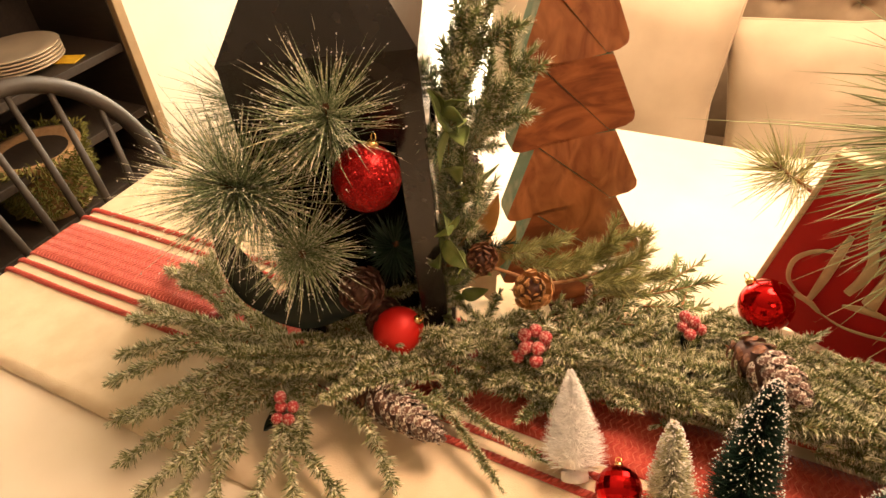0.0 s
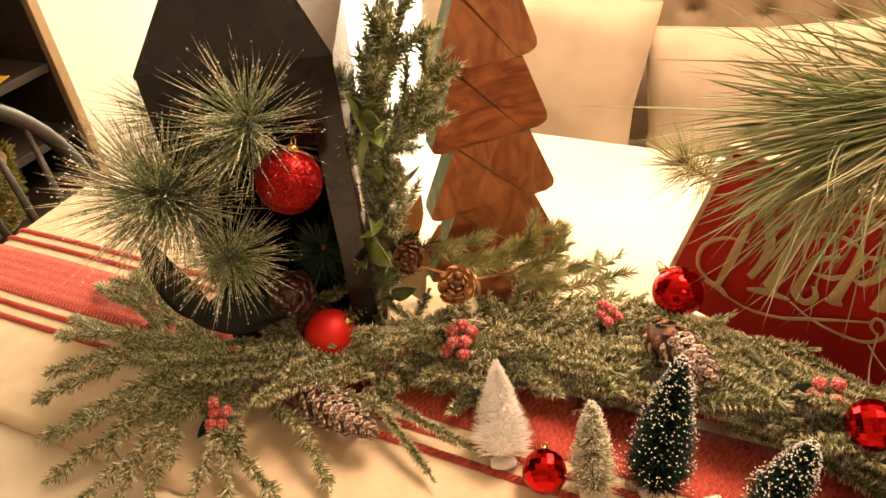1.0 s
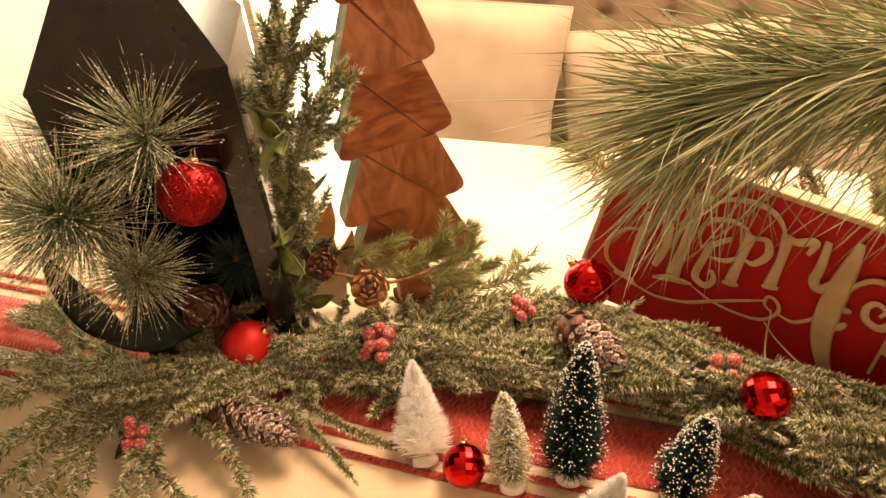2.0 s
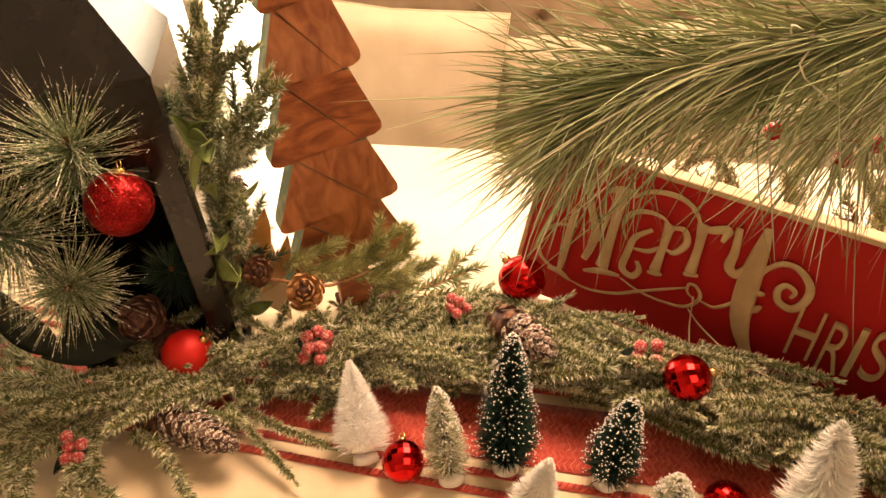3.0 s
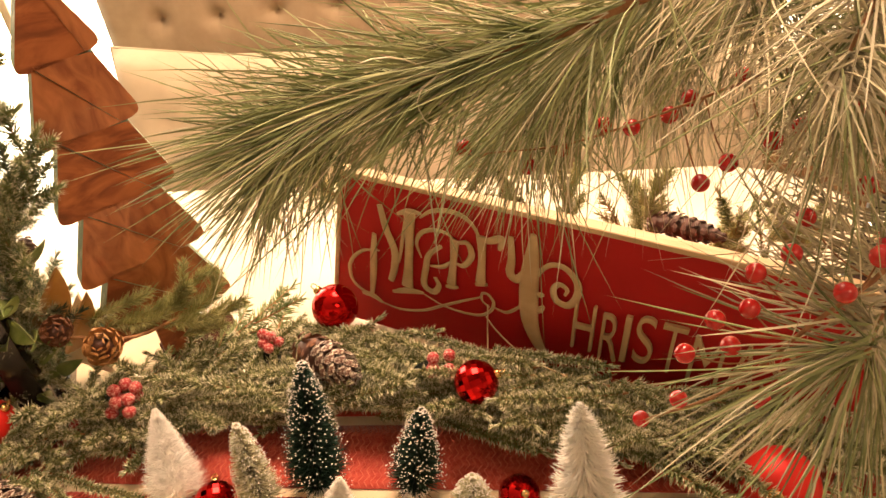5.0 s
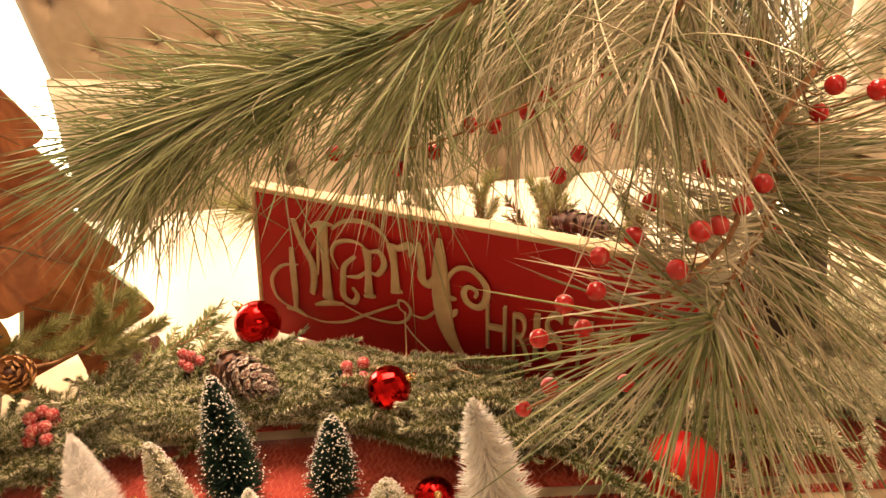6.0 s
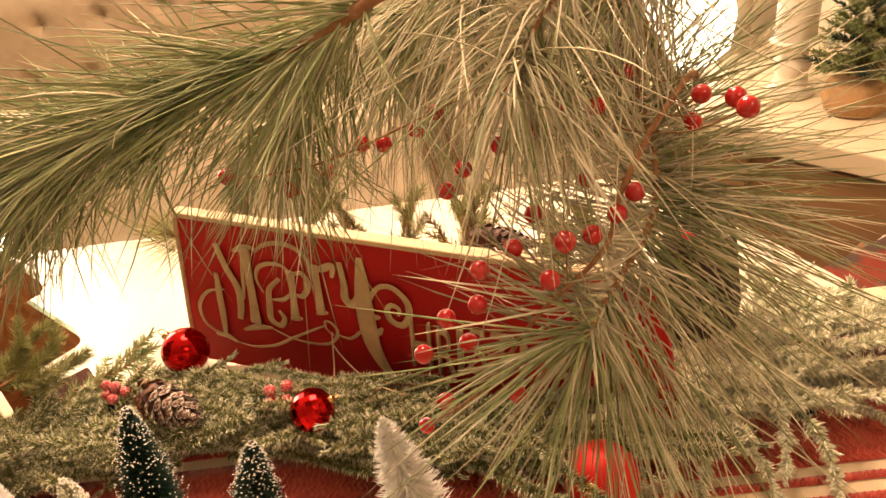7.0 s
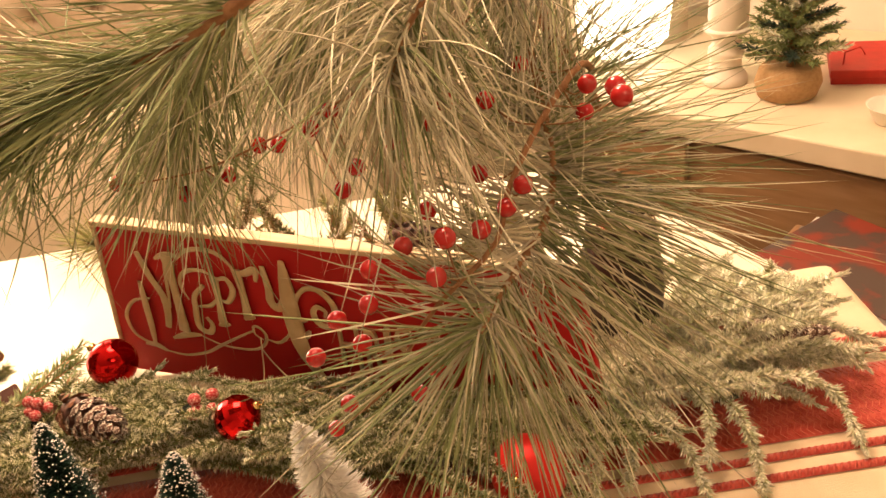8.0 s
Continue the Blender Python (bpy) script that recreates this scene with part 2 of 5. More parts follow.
def box_bm(x0, x1, y0, y1, z0, z1, bevel=0.0, seg=2):
    bm = bmesh.new()
    bmesh.ops.create_cube(bm, size=1, matrix=Matrix.LocRotScale(((x0 + x1) / 2, (y0 + y1) / 2, (z0 + z1) / 2), None, (x1 - x0, y1 - y0, z1 - z0)))
    if bevel:
        bmesh.ops.bevel(bm, geom=bm.edges[:], offset=bevel, segments=seg, affect="EDGES", profile=0.5)
    return bm


def prism_bm(outline, z0, z1, bevel=0.0, seg=2):
    bm = bmesh.new()
    low = [bm.verts.new((x, y, z0)) for x, y in outline]
    top = [bm.verts.new((x, y, z1)) for x, y in outline]
    bm.faces.new(low[::-1])
    bm.faces.new(top)
    n = len(outline)
    for i in range(n):
        bm.faces.new((low[i], low[(i + 1) % n], top[(i + 1) % n], top[i]))
    if bevel:
        bmesh.ops.bevel(bm, geom=bm.edges[:], offset=bevel, segments=seg, affect="EDGES", profile=0.5)
    return bm


def along(pts, n):
    """n points of a smooth line through pts."""
    pts = [Vector(p) for p in pts]
    pts = [2 * pts[0] - pts[1]] + pts + [2 * pts[-1] - pts[-2]]
    out = []
    for i in range(n):
        s = i / (n - 1) * (len(pts) - 3)
        k = min(int(s), len(pts) - 4)
        t = s - k
        a, b, c, d = pts[k:k + 4]
        out.append(0.5 * (2 * b + (c - a) * t + (2 * a - 5 * b + 4 * c - d) * t * t + (3 * b - a - 3 * c + d) * t ** 3))
    return out


def aim(p, d, roll=0.0):
    """A pose at p whose z axis points along d."""
    q = Vector(d).to_track_quat("Z", "Y")
    return Matrix.Translation(p) @ q.to_matrix().to_4x4() @ Matrix.Rotation(roll, 4, "Z")


# ---------------------------------------------------------------- the room
TOP = 0.75
XW, XE, YS, YN, ZC = -1.8, 2.6, -2.2, 2.45, 2.45


def slab(name, mat, x0, x1, y0, y1, z0, z1, label, kind="structure", category=""):
    ob = part(name, box_bm(x0, x1, y0, y1, z0, z1), mat, None, label)
    return tagged(ob, label, category or name.split("_")[0], "", kind)


floor = slab("floor", M_FLOOR, XW, XE, YS, YN, -0.05, -0.012, "dark brown wooden plank floor of the dining room")
slab("ceiling", M_CEIL, XW, XE, YS, YN, ZC, ZC + 0.05, "plain white painted ceiling of the dining room")
slab("wall_west", M_WALL, XW - 0.12, XW, YS, YN + 0.12, -0.05, ZC, "cream painted wall behind the dark bookcase", category="wall")
slab("wall_east", M_WALL, XE, XE + 0.12, YS, YN + 0.12, -0.05, ZC, "cream painted wall beside the counter", category="wall")
slab("wall_south", M_WALL, XW, XE, YS - 0.12, YS, -0.05, ZC, "plain cream painted wall", category="wall")
# north wall round the glass door and the window over the bench
DOOR = (-1.72, -0.78, 0.0, 2.1)
WIN = (-0.70, 1.35, 1.16, 2.1)
for x0, x1, z0, z1 in ((XW, DOOR[0], -0.05, ZC), (DOOR[0], DOOR[1], DOOR[3], ZC), (DOOR[1], WIN[0], -0.05, ZC), (WIN[0], WIN[1], -0.05, WIN[2]), (WIN[0], WIN[1], WIN[3], ZC), (WIN[1], XE, -0.05, ZC)):
    slab("wall_north", M_WALL, x0, x1, YN, YN + 0.12, z0, z1, "cream painted wall with a glass door and a window", category="wall")


def opening(name, x0, x1, z0, z1, cols, label):
    ob = thing(name, pose(0, YN, 0), label, "door" if "door" in name else "window", "", "structure")
    w = 0.06
    for a, b, c, d in ((x0, x0 + w, z0, z1), (x1 - w, x1, z0, z1), (x0 + w, x1 - w, z1 - w, z1), (x0 + w, x1 - w, z0, z0 + w)):
        part("window_frame", box_bm(a, b, -0.02, 0.09, c, d, 0.004), M_TRIM, ob)
    for i in range(1, cols):
        xm = x0 + w + (x1 - x0 - 2 * w) * i / cols
        part("mullion", box_bm(xm - 0.016, xm + 0.016, 0.0, 0.06, z0 + w, z1 - w, 0.003), M_TRIM, ob)
    part("sheer_curtain", box_bm(x0 + w, x1 - w, 0.07, 0.08, z0 + w, z1 - w), M_GLOW, ob, "glowing white sheer curtain")


opening("door_1", *DOOR, 2, "white framed glass door with a bright sheer curtain")
opening("window_1", *WIN, 3, "wide white framed window with a bright sheer curtain")

# ---------------------------------------------------------------- the table and its runner
def round_outline(pts, n=6):
    """pts: (x, y, radius) corners, anticlockwise."""
    out, k = [], len(pts)
    for i, (x, y, r) in enumerate(pts):
        p, a, b = Vector((x, y)), Vector(pts[i - 1][:2]), Vector(pts[(i + 1) % k][:2])
        u, v = (a - p).normalized(), (b - p).normalized()
        s, e = p + u * r, p + v * r
        for j in range(n + 1):
            t = j / n
            q = (1 - t) ** 2 * s + 2 * t * (1 - t) * p + t * t * e
            out.append((q.x, q.y))
    return out


table = thing("dining_table", pose(0, 0, 0), "white painted dining table with rounded corners", "table")
edge = [(-0.84, 0.12, 0.05), (0.95, 0.12, 0.15), (1.13, 0.45, 0.2), (1.12, 0.86, 0.12), (0.86, 1.425, 0.12), (-0.825, 1.425, 0.05)]
part("tabletop", prism_bm(round_outline(edge), TOP - 0.04, TOP, 0.006), M_TABLE, table)
for x in (-0.72, 0.8):
    for y in (0.25, 1.3):
        bm = bmesh.new()
        bmesh.ops.create_cone(bm, segments=16, radius1=0.028, radius2=0.045, depth=TOP - 0.04 + 0.012, matrix=Matrix.Translation((x, y, (TOP - 0.052) / 2)))
        part("leg", bm, M_TABLE, table, smooth=True)

runner = thing("table_runner", pose(0, 0, 0), "cream linen table runner with red woven stripes lying along the table", "runner")


def strip(y0, y1, lift, name, mat, label="", wave=0.0015):
    """A band of the runner along x, with thickness, slight folds and both hanging ends."""
    a = Acc()
    # distance along the cloth, bent over the table ends
    def place(s, y):
        lo, hi = -0.852, 1.085
        if s < lo:
            d = lo - s
            an = min(d / 0.03, 1.5708)
            x, z = lo - 0.022 * math.sin(an), -0.022 * (1 - math.cos(an)) - max(0, d - 0.047)
        elif s > hi:
            d = s - hi
            an = min(d / 0.03, 1.5708)
            x, z = hi + 0.022 * math.sin(an), -0.022 * (1 - math.cos(an)) - max(0, d - 0.047)
        else:
            x, z = s, 0.0
        n = noise.noise((s * 5, y * 7, 3)) * wave * 1.5 + noise.noise((s * 1.3, y * 3, 9)) * wave
        return x, y + noise.noise((s * 2.1, 0, 1)) * 0.004, TOP + 0.0035 + wave + lift + z + n
    ss = np.linspace(-1.02, 1.25, 190)
    ys = np.linspace(y0, y1, max(2, int((y1 - y0) / 0.02) + 2))
    for s in ss:
        for y in ys:
            a.v.append(place(s, y))
    n = len(ys)
    for i in range(len(ss) - 1):
        for j in range(n - 1):
            a.f.append((i * n + j, i * n + n + j, i * n + n + j + 1, i * n + j + 1))
            a.s.append(0)
    me = a.mesh(name, [mat], True)
    ob = put(name, me, runner, None, label)
    mod = ob.modifiers.new("thick", "SOLIDIFY")
    mod.thickness, mod.offset = 0.0014, -1
    return place


place = strip(0.572, 1.018, 0.0, "cloth", M_CLOTH)
strip(0.752, 0.838, 0.0022, "red_band", M_REDCLOTH, "wide red woven band")
for y in (0.712, 0.735, 0.857, 0.879):
    strip(y - 0.0045, y + 0.0045, 0.0022, "red_stripe", M_REDCLOTH, "narrow red woven stripe")
    # slanting stitches of the stripe
    a = Acc()
    for i in range(330):
        sx = -0.99 + i * 0.0067
        p0, p1, p2 = (Vector(place(sx + dx, y + dy)) + Vector((0, 0, dz)) for dx, dy, dz in ((-0.002, -0.0045, 0.0022), (0.001, 0.0, 0.0034), (0.004, 0.0045, 0.0022)))
        a.tube([p0, p1, p2], [0.0008, 0.0019, 0.0008], 5)
    put("stitches", a.mesh("stitches", [M_THREAD], True), runner, None, "red twisted stitches")["kind"] = "stuff"
# herringbone weave of the wide band
a = Acc()
for i in range(300):
    for k in range(11):
        sx, yy = -0.95 + i * 0.0068, 0.7565 + k * 0.0076
        up = 1 if k % 2 else -1
        p0, p2 = (Vector(place(sx + dx, yy + dy)) + Vector((0, 0, 0.0026)) for dx, dy in ((-0.002, -0.0034 * up), (0.0024, 0.0034 * up)))
        a.tube([p0, p2], [0.0006, 0.0006], 4)
put("weave", a.mesh("weave", [M_WEAVE]), runner, None, "raised red herringbone weave")["kind"] = "stuff"

# ---------------------------------------------------------------- needles and greenery
def sprig_mesh(name, mat, length, needle, count, r=0.0006, spread=0.9, up=0.3, droop=0.15, stem=0.0014, side=0, segs=2, flat=False, tip=None, wide=1.0, ahead=(0.45, 1.0)):
    """A twig along +z with short needles round it; side: how many side twigs it carries."""
    a = Acc()

    def twig(p0, d, length, count):
        d = Vector(d).normalized()
        sag = Vector((random.uniform(-0.3, 0.3), random.uniform(-0.3, 0.3), 0)) * droop * 2
        pts = [Vector(p0) + d * length * t + sag * length * t * t for t in np.linspace(0, 1, 6)]
        a.tube(pts, [stem * (1 - 0.6 * t) for t in np.linspace(0, 1, 6)], 5, 1)
        ax = d.orthogonal().normalized()
        bx = d.cross(ax)
        for i in range(count):
            t = (i + random.random()) / count
            t = 0.04 + 0.96 * t
            p = Vector(p0) + d * length * t + sag * length * t * t
            an = random.random() * 6.2832 if not flat else random.choice((0, 3.1416)) + random.gauss(0, 0.45)
            out = ax * math.cos(an) + bx * math.sin(an)
            dd = out * spread * random.uniform(0.7, 1.15) + d * random.uniform(*ahead)
            if t > 0.93:
                dd = out * 0.4 + d
            ln = needle * random.uniform(0.7, 1.15) * (1.0 if t < 0.85 else 0.85)
            a.needle(p, dd, ln, r, out * random.uniform(-0.2, 0.1), segs, 0, wide, 2 if tip and random.random() < 0.72 else None)

    twig((0, 0, 0), (0, 0, 1), length, count)
    for i in range(side):
        t = 0.18 + 0.6 * i / max(1, side - 1) if side > 1 else 0.4
        sgn = 1 if i % 2 else -1
        twig((0, 0, length * t), (sgn * random.uniform(0.5, 0.8), random.uniform(-0.3, 0.3), 1), length * (0.62 - 0.35 * t) * random.uniform(0.85, 1.15), int(count * (0.6 - 0.3 * t)))
    return a.mesh(name, [mat, M_TWIG] + ([tip] if tip else []))


def bent(me_name, src, bend):
    """A copy of a sprig mesh curled along its length towards -y."""
    me = src.copy()
    me.name = me_name
    n = len(me.vertices)
    co = np.empty(n * 3)
    me.vertices.foreach_get("co", co)
    co = co.reshape(-1, 3)
    zz = co[:, 2].copy()
    an = zz * bend
    rad = 1 / bend
    y = co[:, 1].copy()
    co[:, 1] = -(rad - (rad + y) * np.cos(an)) * 1.0
    co[:, 2] = (rad + y) * np.sin(an)
    me.vertices.foreach_set("co", co.ravel())
    me.update()
    return me


random.seed(11)
FROST = [sprig_mesh("frosted_sprig", M_GARLAND, L, 0.0135, int(L * 5000), 0.0011, 1.2, side=s, tip=M_FROSTTIP, wide=0.5, ahead=(0.1, 0.75)) for L, s in ((0.20, 0), (0.17, 0), (0.15, 2), (0.13, 2), (0.11, 0), (0.15, 3))]
GREENS = [sprig_mesh("green_sprig", M_GREEN, L, 0.014, int(L * 1000), 0.0009, 0.8, side=s, flat=True) for L, s in ((0.16, 4), (0.13, 3), (0.11, 2))]
CEDAR = [sprig_mesh("cedar_sprig", M_CEDAR, L, 0.024, int(L * 3600), 0.0006, 0.85, side=s, ahead=(0.5, 1.1)) for L, s in ((0.12, 3), (0.10, 2))]

garland = thing("garland", pose(0, 0, 0), "frosted artificial spruce garland lying along the runner", "garland")


def tip_of(me):
    v = max(me.vertices, key=lambda v: v.co.z + 0.3 * abs(v.co.y)).co
    return Vector((0, v.y, v.z)) if "frosted" in me.name and v.y < -0.01 else Vector((0, 0, v.z))


TIPS = {}


def lay(me, p, q, roll=0.0, name="branch", parent=None, scale=None):
    """Lay a sprig from p to q, scaled to reach it; a curled one arches upwards in between."""
    p, q = Vector(p), Vector(q)
    d = q - p
    if me not in TIPS:
        TIPS[me] = tip_of(me)
    tip = TIPS[me]
    k = scale or d.length / tip.length
    w = d.normalized()
    x = w.cross(Vector((0, 0, 1))).normalized()
    y = w.cross(x)
    if y.z < 0:
        x, y = -x, -y
    rot = Matrix((x, y, w)).transposed()
    if rot.determinant() < 0:
        rot = Matrix((-x, y, w)).transposed()
    back = Matrix.Rotation(math.atan2(tip.y, tip.z), 4, "X")
    m = Matrix.Translation(p) @ rot.to_4x4() @ Matrix.Rotation(roll, 4, "Z") @ back @ Matrix.Diagonal((k, k, k, 1))
    return put(name, me, parent or garland, m)


HEAVY = []
for me in FROST:
    me = me.copy()
    me.name = "heavy_frosted_sprig"
    me.materials[0] = M_HEAVYFROST
    HEAVY.append(me)
HEAVY_BENT = [bent("frosted_sprig", HEAVY[0], 4.0), bent("frosted_sprig", HEAVY[1], 5.0), bent("frosted_sprig", HEAVY[2], 4.5)]

random.seed(5)
def frond(pts, needle=0.0165, density=6200, r=0.0014, mats=None, frost=0.45):
    """A bushy frosted branch that follows its own arch."""
    line = along(pts, 24)
    a = Acc()
    a.tube(line, [0.0018 * (1 - 0.5 * i / 23) for i in range(24)], 5, 1)
    length = sum((line[i + 1] - line[i]).length for i in range(23))
    for i in range(int(length * density)):
        t = random.random() * 22.99
        k = int(t)
        p = line[k].lerp(line[k + 1], t - k)
        tan = (line[k + 1] - line[k]).normalized()
        ax = tan.orthogonal().normalized()
        an = random.random() * 6.2832
        out = ax * math.cos(an) + tan.cross(ax) * math.sin(an)
        d = out * random.uniform(0.8, 1.3) + tan * random.uniform(0.3, 0.9)
        if t > 22:
            d = out * 0.4 + tan
        size = needle * (0.75 + 0.25 * math.sin(k * 1.3)) * random.uniform(0.75, 1.15) * (1.0 - 0.3 * t / 23)
        a.needle(p, d, size, r, out * random.uniform(-0.2, 0.1), 2, 2 if random.random() < frost else 0, 0.6, 2 if random.random() < frost else 0)
    return put("branch", a.mesh("frosted_frond", mats or [M_HEAVYFROST, M_TWIG, M_FROSTTIP]), garland)


# fan at the lantern's foot
HUB = Vector((-0.33, 0.715, 0.795))
SPRUCE = [M_GARLAND, M_TWIG, M_FROSTTIP]
for x, y, z in ((-0.455, 0.565, 0.764), (-0.40, 0.53, 0.764), (-0.35, 0.505, 0.764), (-0.53, 0.645, 0.766), (-0.585, 0.735, 0.766), (-0.30, 0.515, 0.766), (-0.262, 0.53, 0.766), (-0.225, 0.55, 0.767), (-0.19, 0.575, 0.768), (-0.15, 0.60, 0.768), (-0.105, 0.63, 0.768), (-0.60, 0.80, 0.768), (-0.49, 0.60, 0.78), (-0.42, 0.57, 0.782), (-0.34, 0.57, 0.785), (-0.27, 0.585, 0.785), (-0.21, 0.62, 0.785), (-0.55, 0.69, 0.785), (-0.545, 0.79, 0.80)):
    s = HUB + Vector((random.uniform(-0.03, 0.07), random.uniform(-0.025, 0.03), random.uniform(-0.01, 0.012)))
    if x > -0.24:
        s += Vector((0.06, -0.03, -0.02))
    e = Vector((x, y, z))
    bow = Vector((random.uniform(-0.014, 0.014), random.uniform(-0.01, 0.01), 0))
    frond((s, s.lerp(e, 0.35) + bow + Vector((0, 0, 0.02)), s.lerp(e, 0.72) + bow * 0.6 + Vector((0, 0, 0.012)), e), 0.0205, 5200, 0.0012, SPRUCE, random.uniform(0.35, 0.6))
for p, q in (((-0.28, 0.72, 0.79), (-0.10, 0.735, 0.805)), ((-0.36, 0.725, 0.80), (-0.19, 0.70, 0.80)), ((-0.24, 0.735, 0.80), (-0.07, 0.70, 0.80)), ((-0.12, 0.74, 0.80), (0.0, 0.672, 0.765)), ((-0.1, 0.74, 0.79), (0.03, 0.71, 0.768)), ((-0.42, 0.745, 0.80), (-0.53, 0.84, 0.80)), ((-0.40, 0.74, 0.80), (-0.50, 0.79, 0.83)), ((-0.38, 0.72, 0.81), (-0.47, 0.74, 0.84))):
    lay(random.choice(FROST[:4]), p, q, roll=random.uniform(-0.5, 0.5))
# along the table
LINE = along([(-0.30, 0.745, 0.80), (-0.12, 0.79, 0.795), (0.02, 0.83, 0.79), (0.17, 0.86, 0.795), (0.32, 0.85, 0.80), (0.47, 0.815, 0.80), (0.62, 0.81, 0.80), (0.78, 0.85, 0.80), (0.88, 0.87, 0.80)], 64)
for i, p in enumerate(LINE):
    t = (LINE[min(i + 1, 63)] - LINE[max(i - 1, 0)]).normalized()
    for k in range(4 if p.x < 0.55 else 3):
        side = Vector((-t.y, t.x, 0)) * random.uniform(-0.75, 0.75)
        d = (t * random.choice((1, 1, 1, -1)) + side + Vector((0, 0, random.uniform(-0.12, 0.35)))).normalized()
        if p.x > 0.16 and d.y > 0.12:
            d.y *= -0.4
            d.normalize()
        s = p + Vector((-t.y, t.x, 0)) * random.uniform(-0.035, 0.03) + Vector((0, 0, random.uniform(-0.022, 0.018)))
        me = random.choice(HEAVY if p.x > 0.66 else (FROST[0], FROST[1], FROST[4]) if p.x > 0.18 else FROST)
        k = random.uniform(0.75, 1.05)
        reach = k * max(v.co.z for v in me.vertices)
        end = s + d * reach
        # stay behind the little trees and above the cloth
        front = 0.81 if -0.05 < end.x < 0.42 else 0.755
        if end.y < front and -0.12 < end.x < 0.6:
            end.y = front + random.uniform(0, 0.02)
            s.y = max(s.y, front + 0.01)
        end.z = max(end.z, 0.772)
        if 0.22 < s.x < 0.62:
            end.z = min(end.z, s.z + 0.015)
        lay(me, s, end, roll=random.uniform(-0.6, 0.6), scale=k)
# bushy back edge along the sign
LINE2 = along([(0.14, 0.935, 0.80), (0.19, 0.935, 0.805), (0.25, 0.922, 0.815), (0.36, 0.892, 0.822), (0.50, 0.848, 0.82), (0.62, 0.80, 0.81)], 36)
for i, p in enumerate(LINE2):
    t = (LINE2[min(i + 1, 35)] - LINE2[max(i - 1, 0)]).normalized()
    for k in range(4):
        d = (t * random.choice((1, -1)) + Vector((random.uniform(-0.2, 0.2), random.uniform(-0.9, 0.1), random.uniform(-0.15, 0.18)))).normalized()
        s = p + Vector((random.uniform(-0.02, 0.02), random.uniform(-0.03, 0.005), random.uniform(-0.02, 0.015)))
        lay(random.choice((FROST[0], FROST[1], FROST[4])), s, s + d * 0.09, roll=random.uniform(-0.6, 0.6), scale=random.uniform(0.7, 0.9))
for p, q in (((-0.31, 0.70, 0.80), (-0.168, 0.738, 0.838)), ((-0.30, 0.705, 0.80), (-0.15, 0.725, 0.815)), ((-0.20, 0.735, 0.80), (-0.10, 0.785, 0.845)), ((-0.17, 0.745, 0.80), (-0.06, 0.80, 0.84)), ((-0.36, 0.715, 0.80), (-0.24, 0.735, 0.835)), ((-0.33, 0.715, 0.795), (-0.20, 0.715, 0.80))):
    lay(FROST[0], p, q)
# fan at the other end, under heavier frost
HUB2 = Vector((0.84, 0.88, 0.80))
for x, y, z in ((1.05, 0.955, 0.77), (0.93, 1.04, 0.775), (0.98, 0.98, 0.80), (0.86, 1.02, 0.79), (0.90, 0.96, 0.81), (0.70, 0.74, 0.78)):
    s = HUB2 + Vector((random.uniform(-0.05, 0.04), random.uniform(-0.03, 0.05), random.uniform(-0.01, 0.02)))
    lay(random.choice(HEAVY_BENT), s, (x, y, z), roll=random.uniform(-0.3, 0.3))


for pts in (((0.846, 0.815, 0.79), (0.895, 0.792, 0.812), (0.94, 0.782, 0.81), (0.969, 0.768, 0.79), (0.973, 0.719, 0.765)),
            ((0.849, 0.813, 0.80), (0.865, 0.757, 0.80), (0.869, 0.727, 0.782), (0.863, 0.687, 0.765)),
            ((0.748, 0.795, 0.80), (0.782, 0.772, 0.80), (0.807, 0.743, 0.785), (0.815, 0.697, 0.765)),
            ((0.84, 0.895, 0.815), (0.911, 0.89, 0.825), (0.982, 0.875, 0.808), (1.059, 0.848, 0.773)),
            ((0.839, 0.90, 0.80), (0.891, 0.91, 0.82), (0.965, 0.915, 0.815), (1.04, 0.92, 0.79)),
            ((0.809, 0.856, 0.80), (0.78, 0.804, 0.80), (0.757, 0.746, 0.785), (0.744, 0.72, 0.77)),
            ((0.84, 0.92, 0.80), (0.90, 0.94, 0.82), (0.96, 0.955, 0.81), (1.02, 0.96, 0.785)),
            ((0.83, 0.93, 0.81), (0.86, 0.96, 0.83), (0.90, 0.985, 0.825), (0.94, 1.0, 0.80)),
            ((0.76, 0.85, 0.80), (0.80, 0.83, 0.825), (0.85, 0.815, 0.82), (0.89, 0.79, 0.79)),
            ((0.70, 0.80, 0.80), (0.72, 0.77, 0.81), (0.72, 0.735, 0.795), (0.705, 0.70, 0.77)),
            ((0.79, 0.90, 0.80), (0.84, 0.885, 0.83), (0.90, 0.90, 0.83), (0.95, 0.93, 0.80)),
            ((0.80, 0.86, 0.80), (0.83, 0.80, 0.82), (0.835, 0.76, 0.805), (0.825, 0.725, 0.775)),
            ((0.86, 0.86, 0.80), (0.92, 0.865, 0.812), (0.98, 0.85, 0.80), (1.03, 0.815, 0.77)),
            ((0.956, 0.895, 0.785), (0.958, 0.90, 0.82), (0.957, 0.905, 0.862))):
    frond(pts)
for i in range(8):
    s = HUB2 + Vector((random.uniform(-0.08, 0.08), random.uniform(-0.05, 0.08), random.uniform(-0.02, 0.03)))
    d = Vector((random.uniform(-1, 1), random.uniform(-0.3, 1), random.uniform(-0.1, 0.5))).normalized()
    lay(random.choice(HEAVY), s, s + d * 0.1, scale=0.7, roll=random.random())

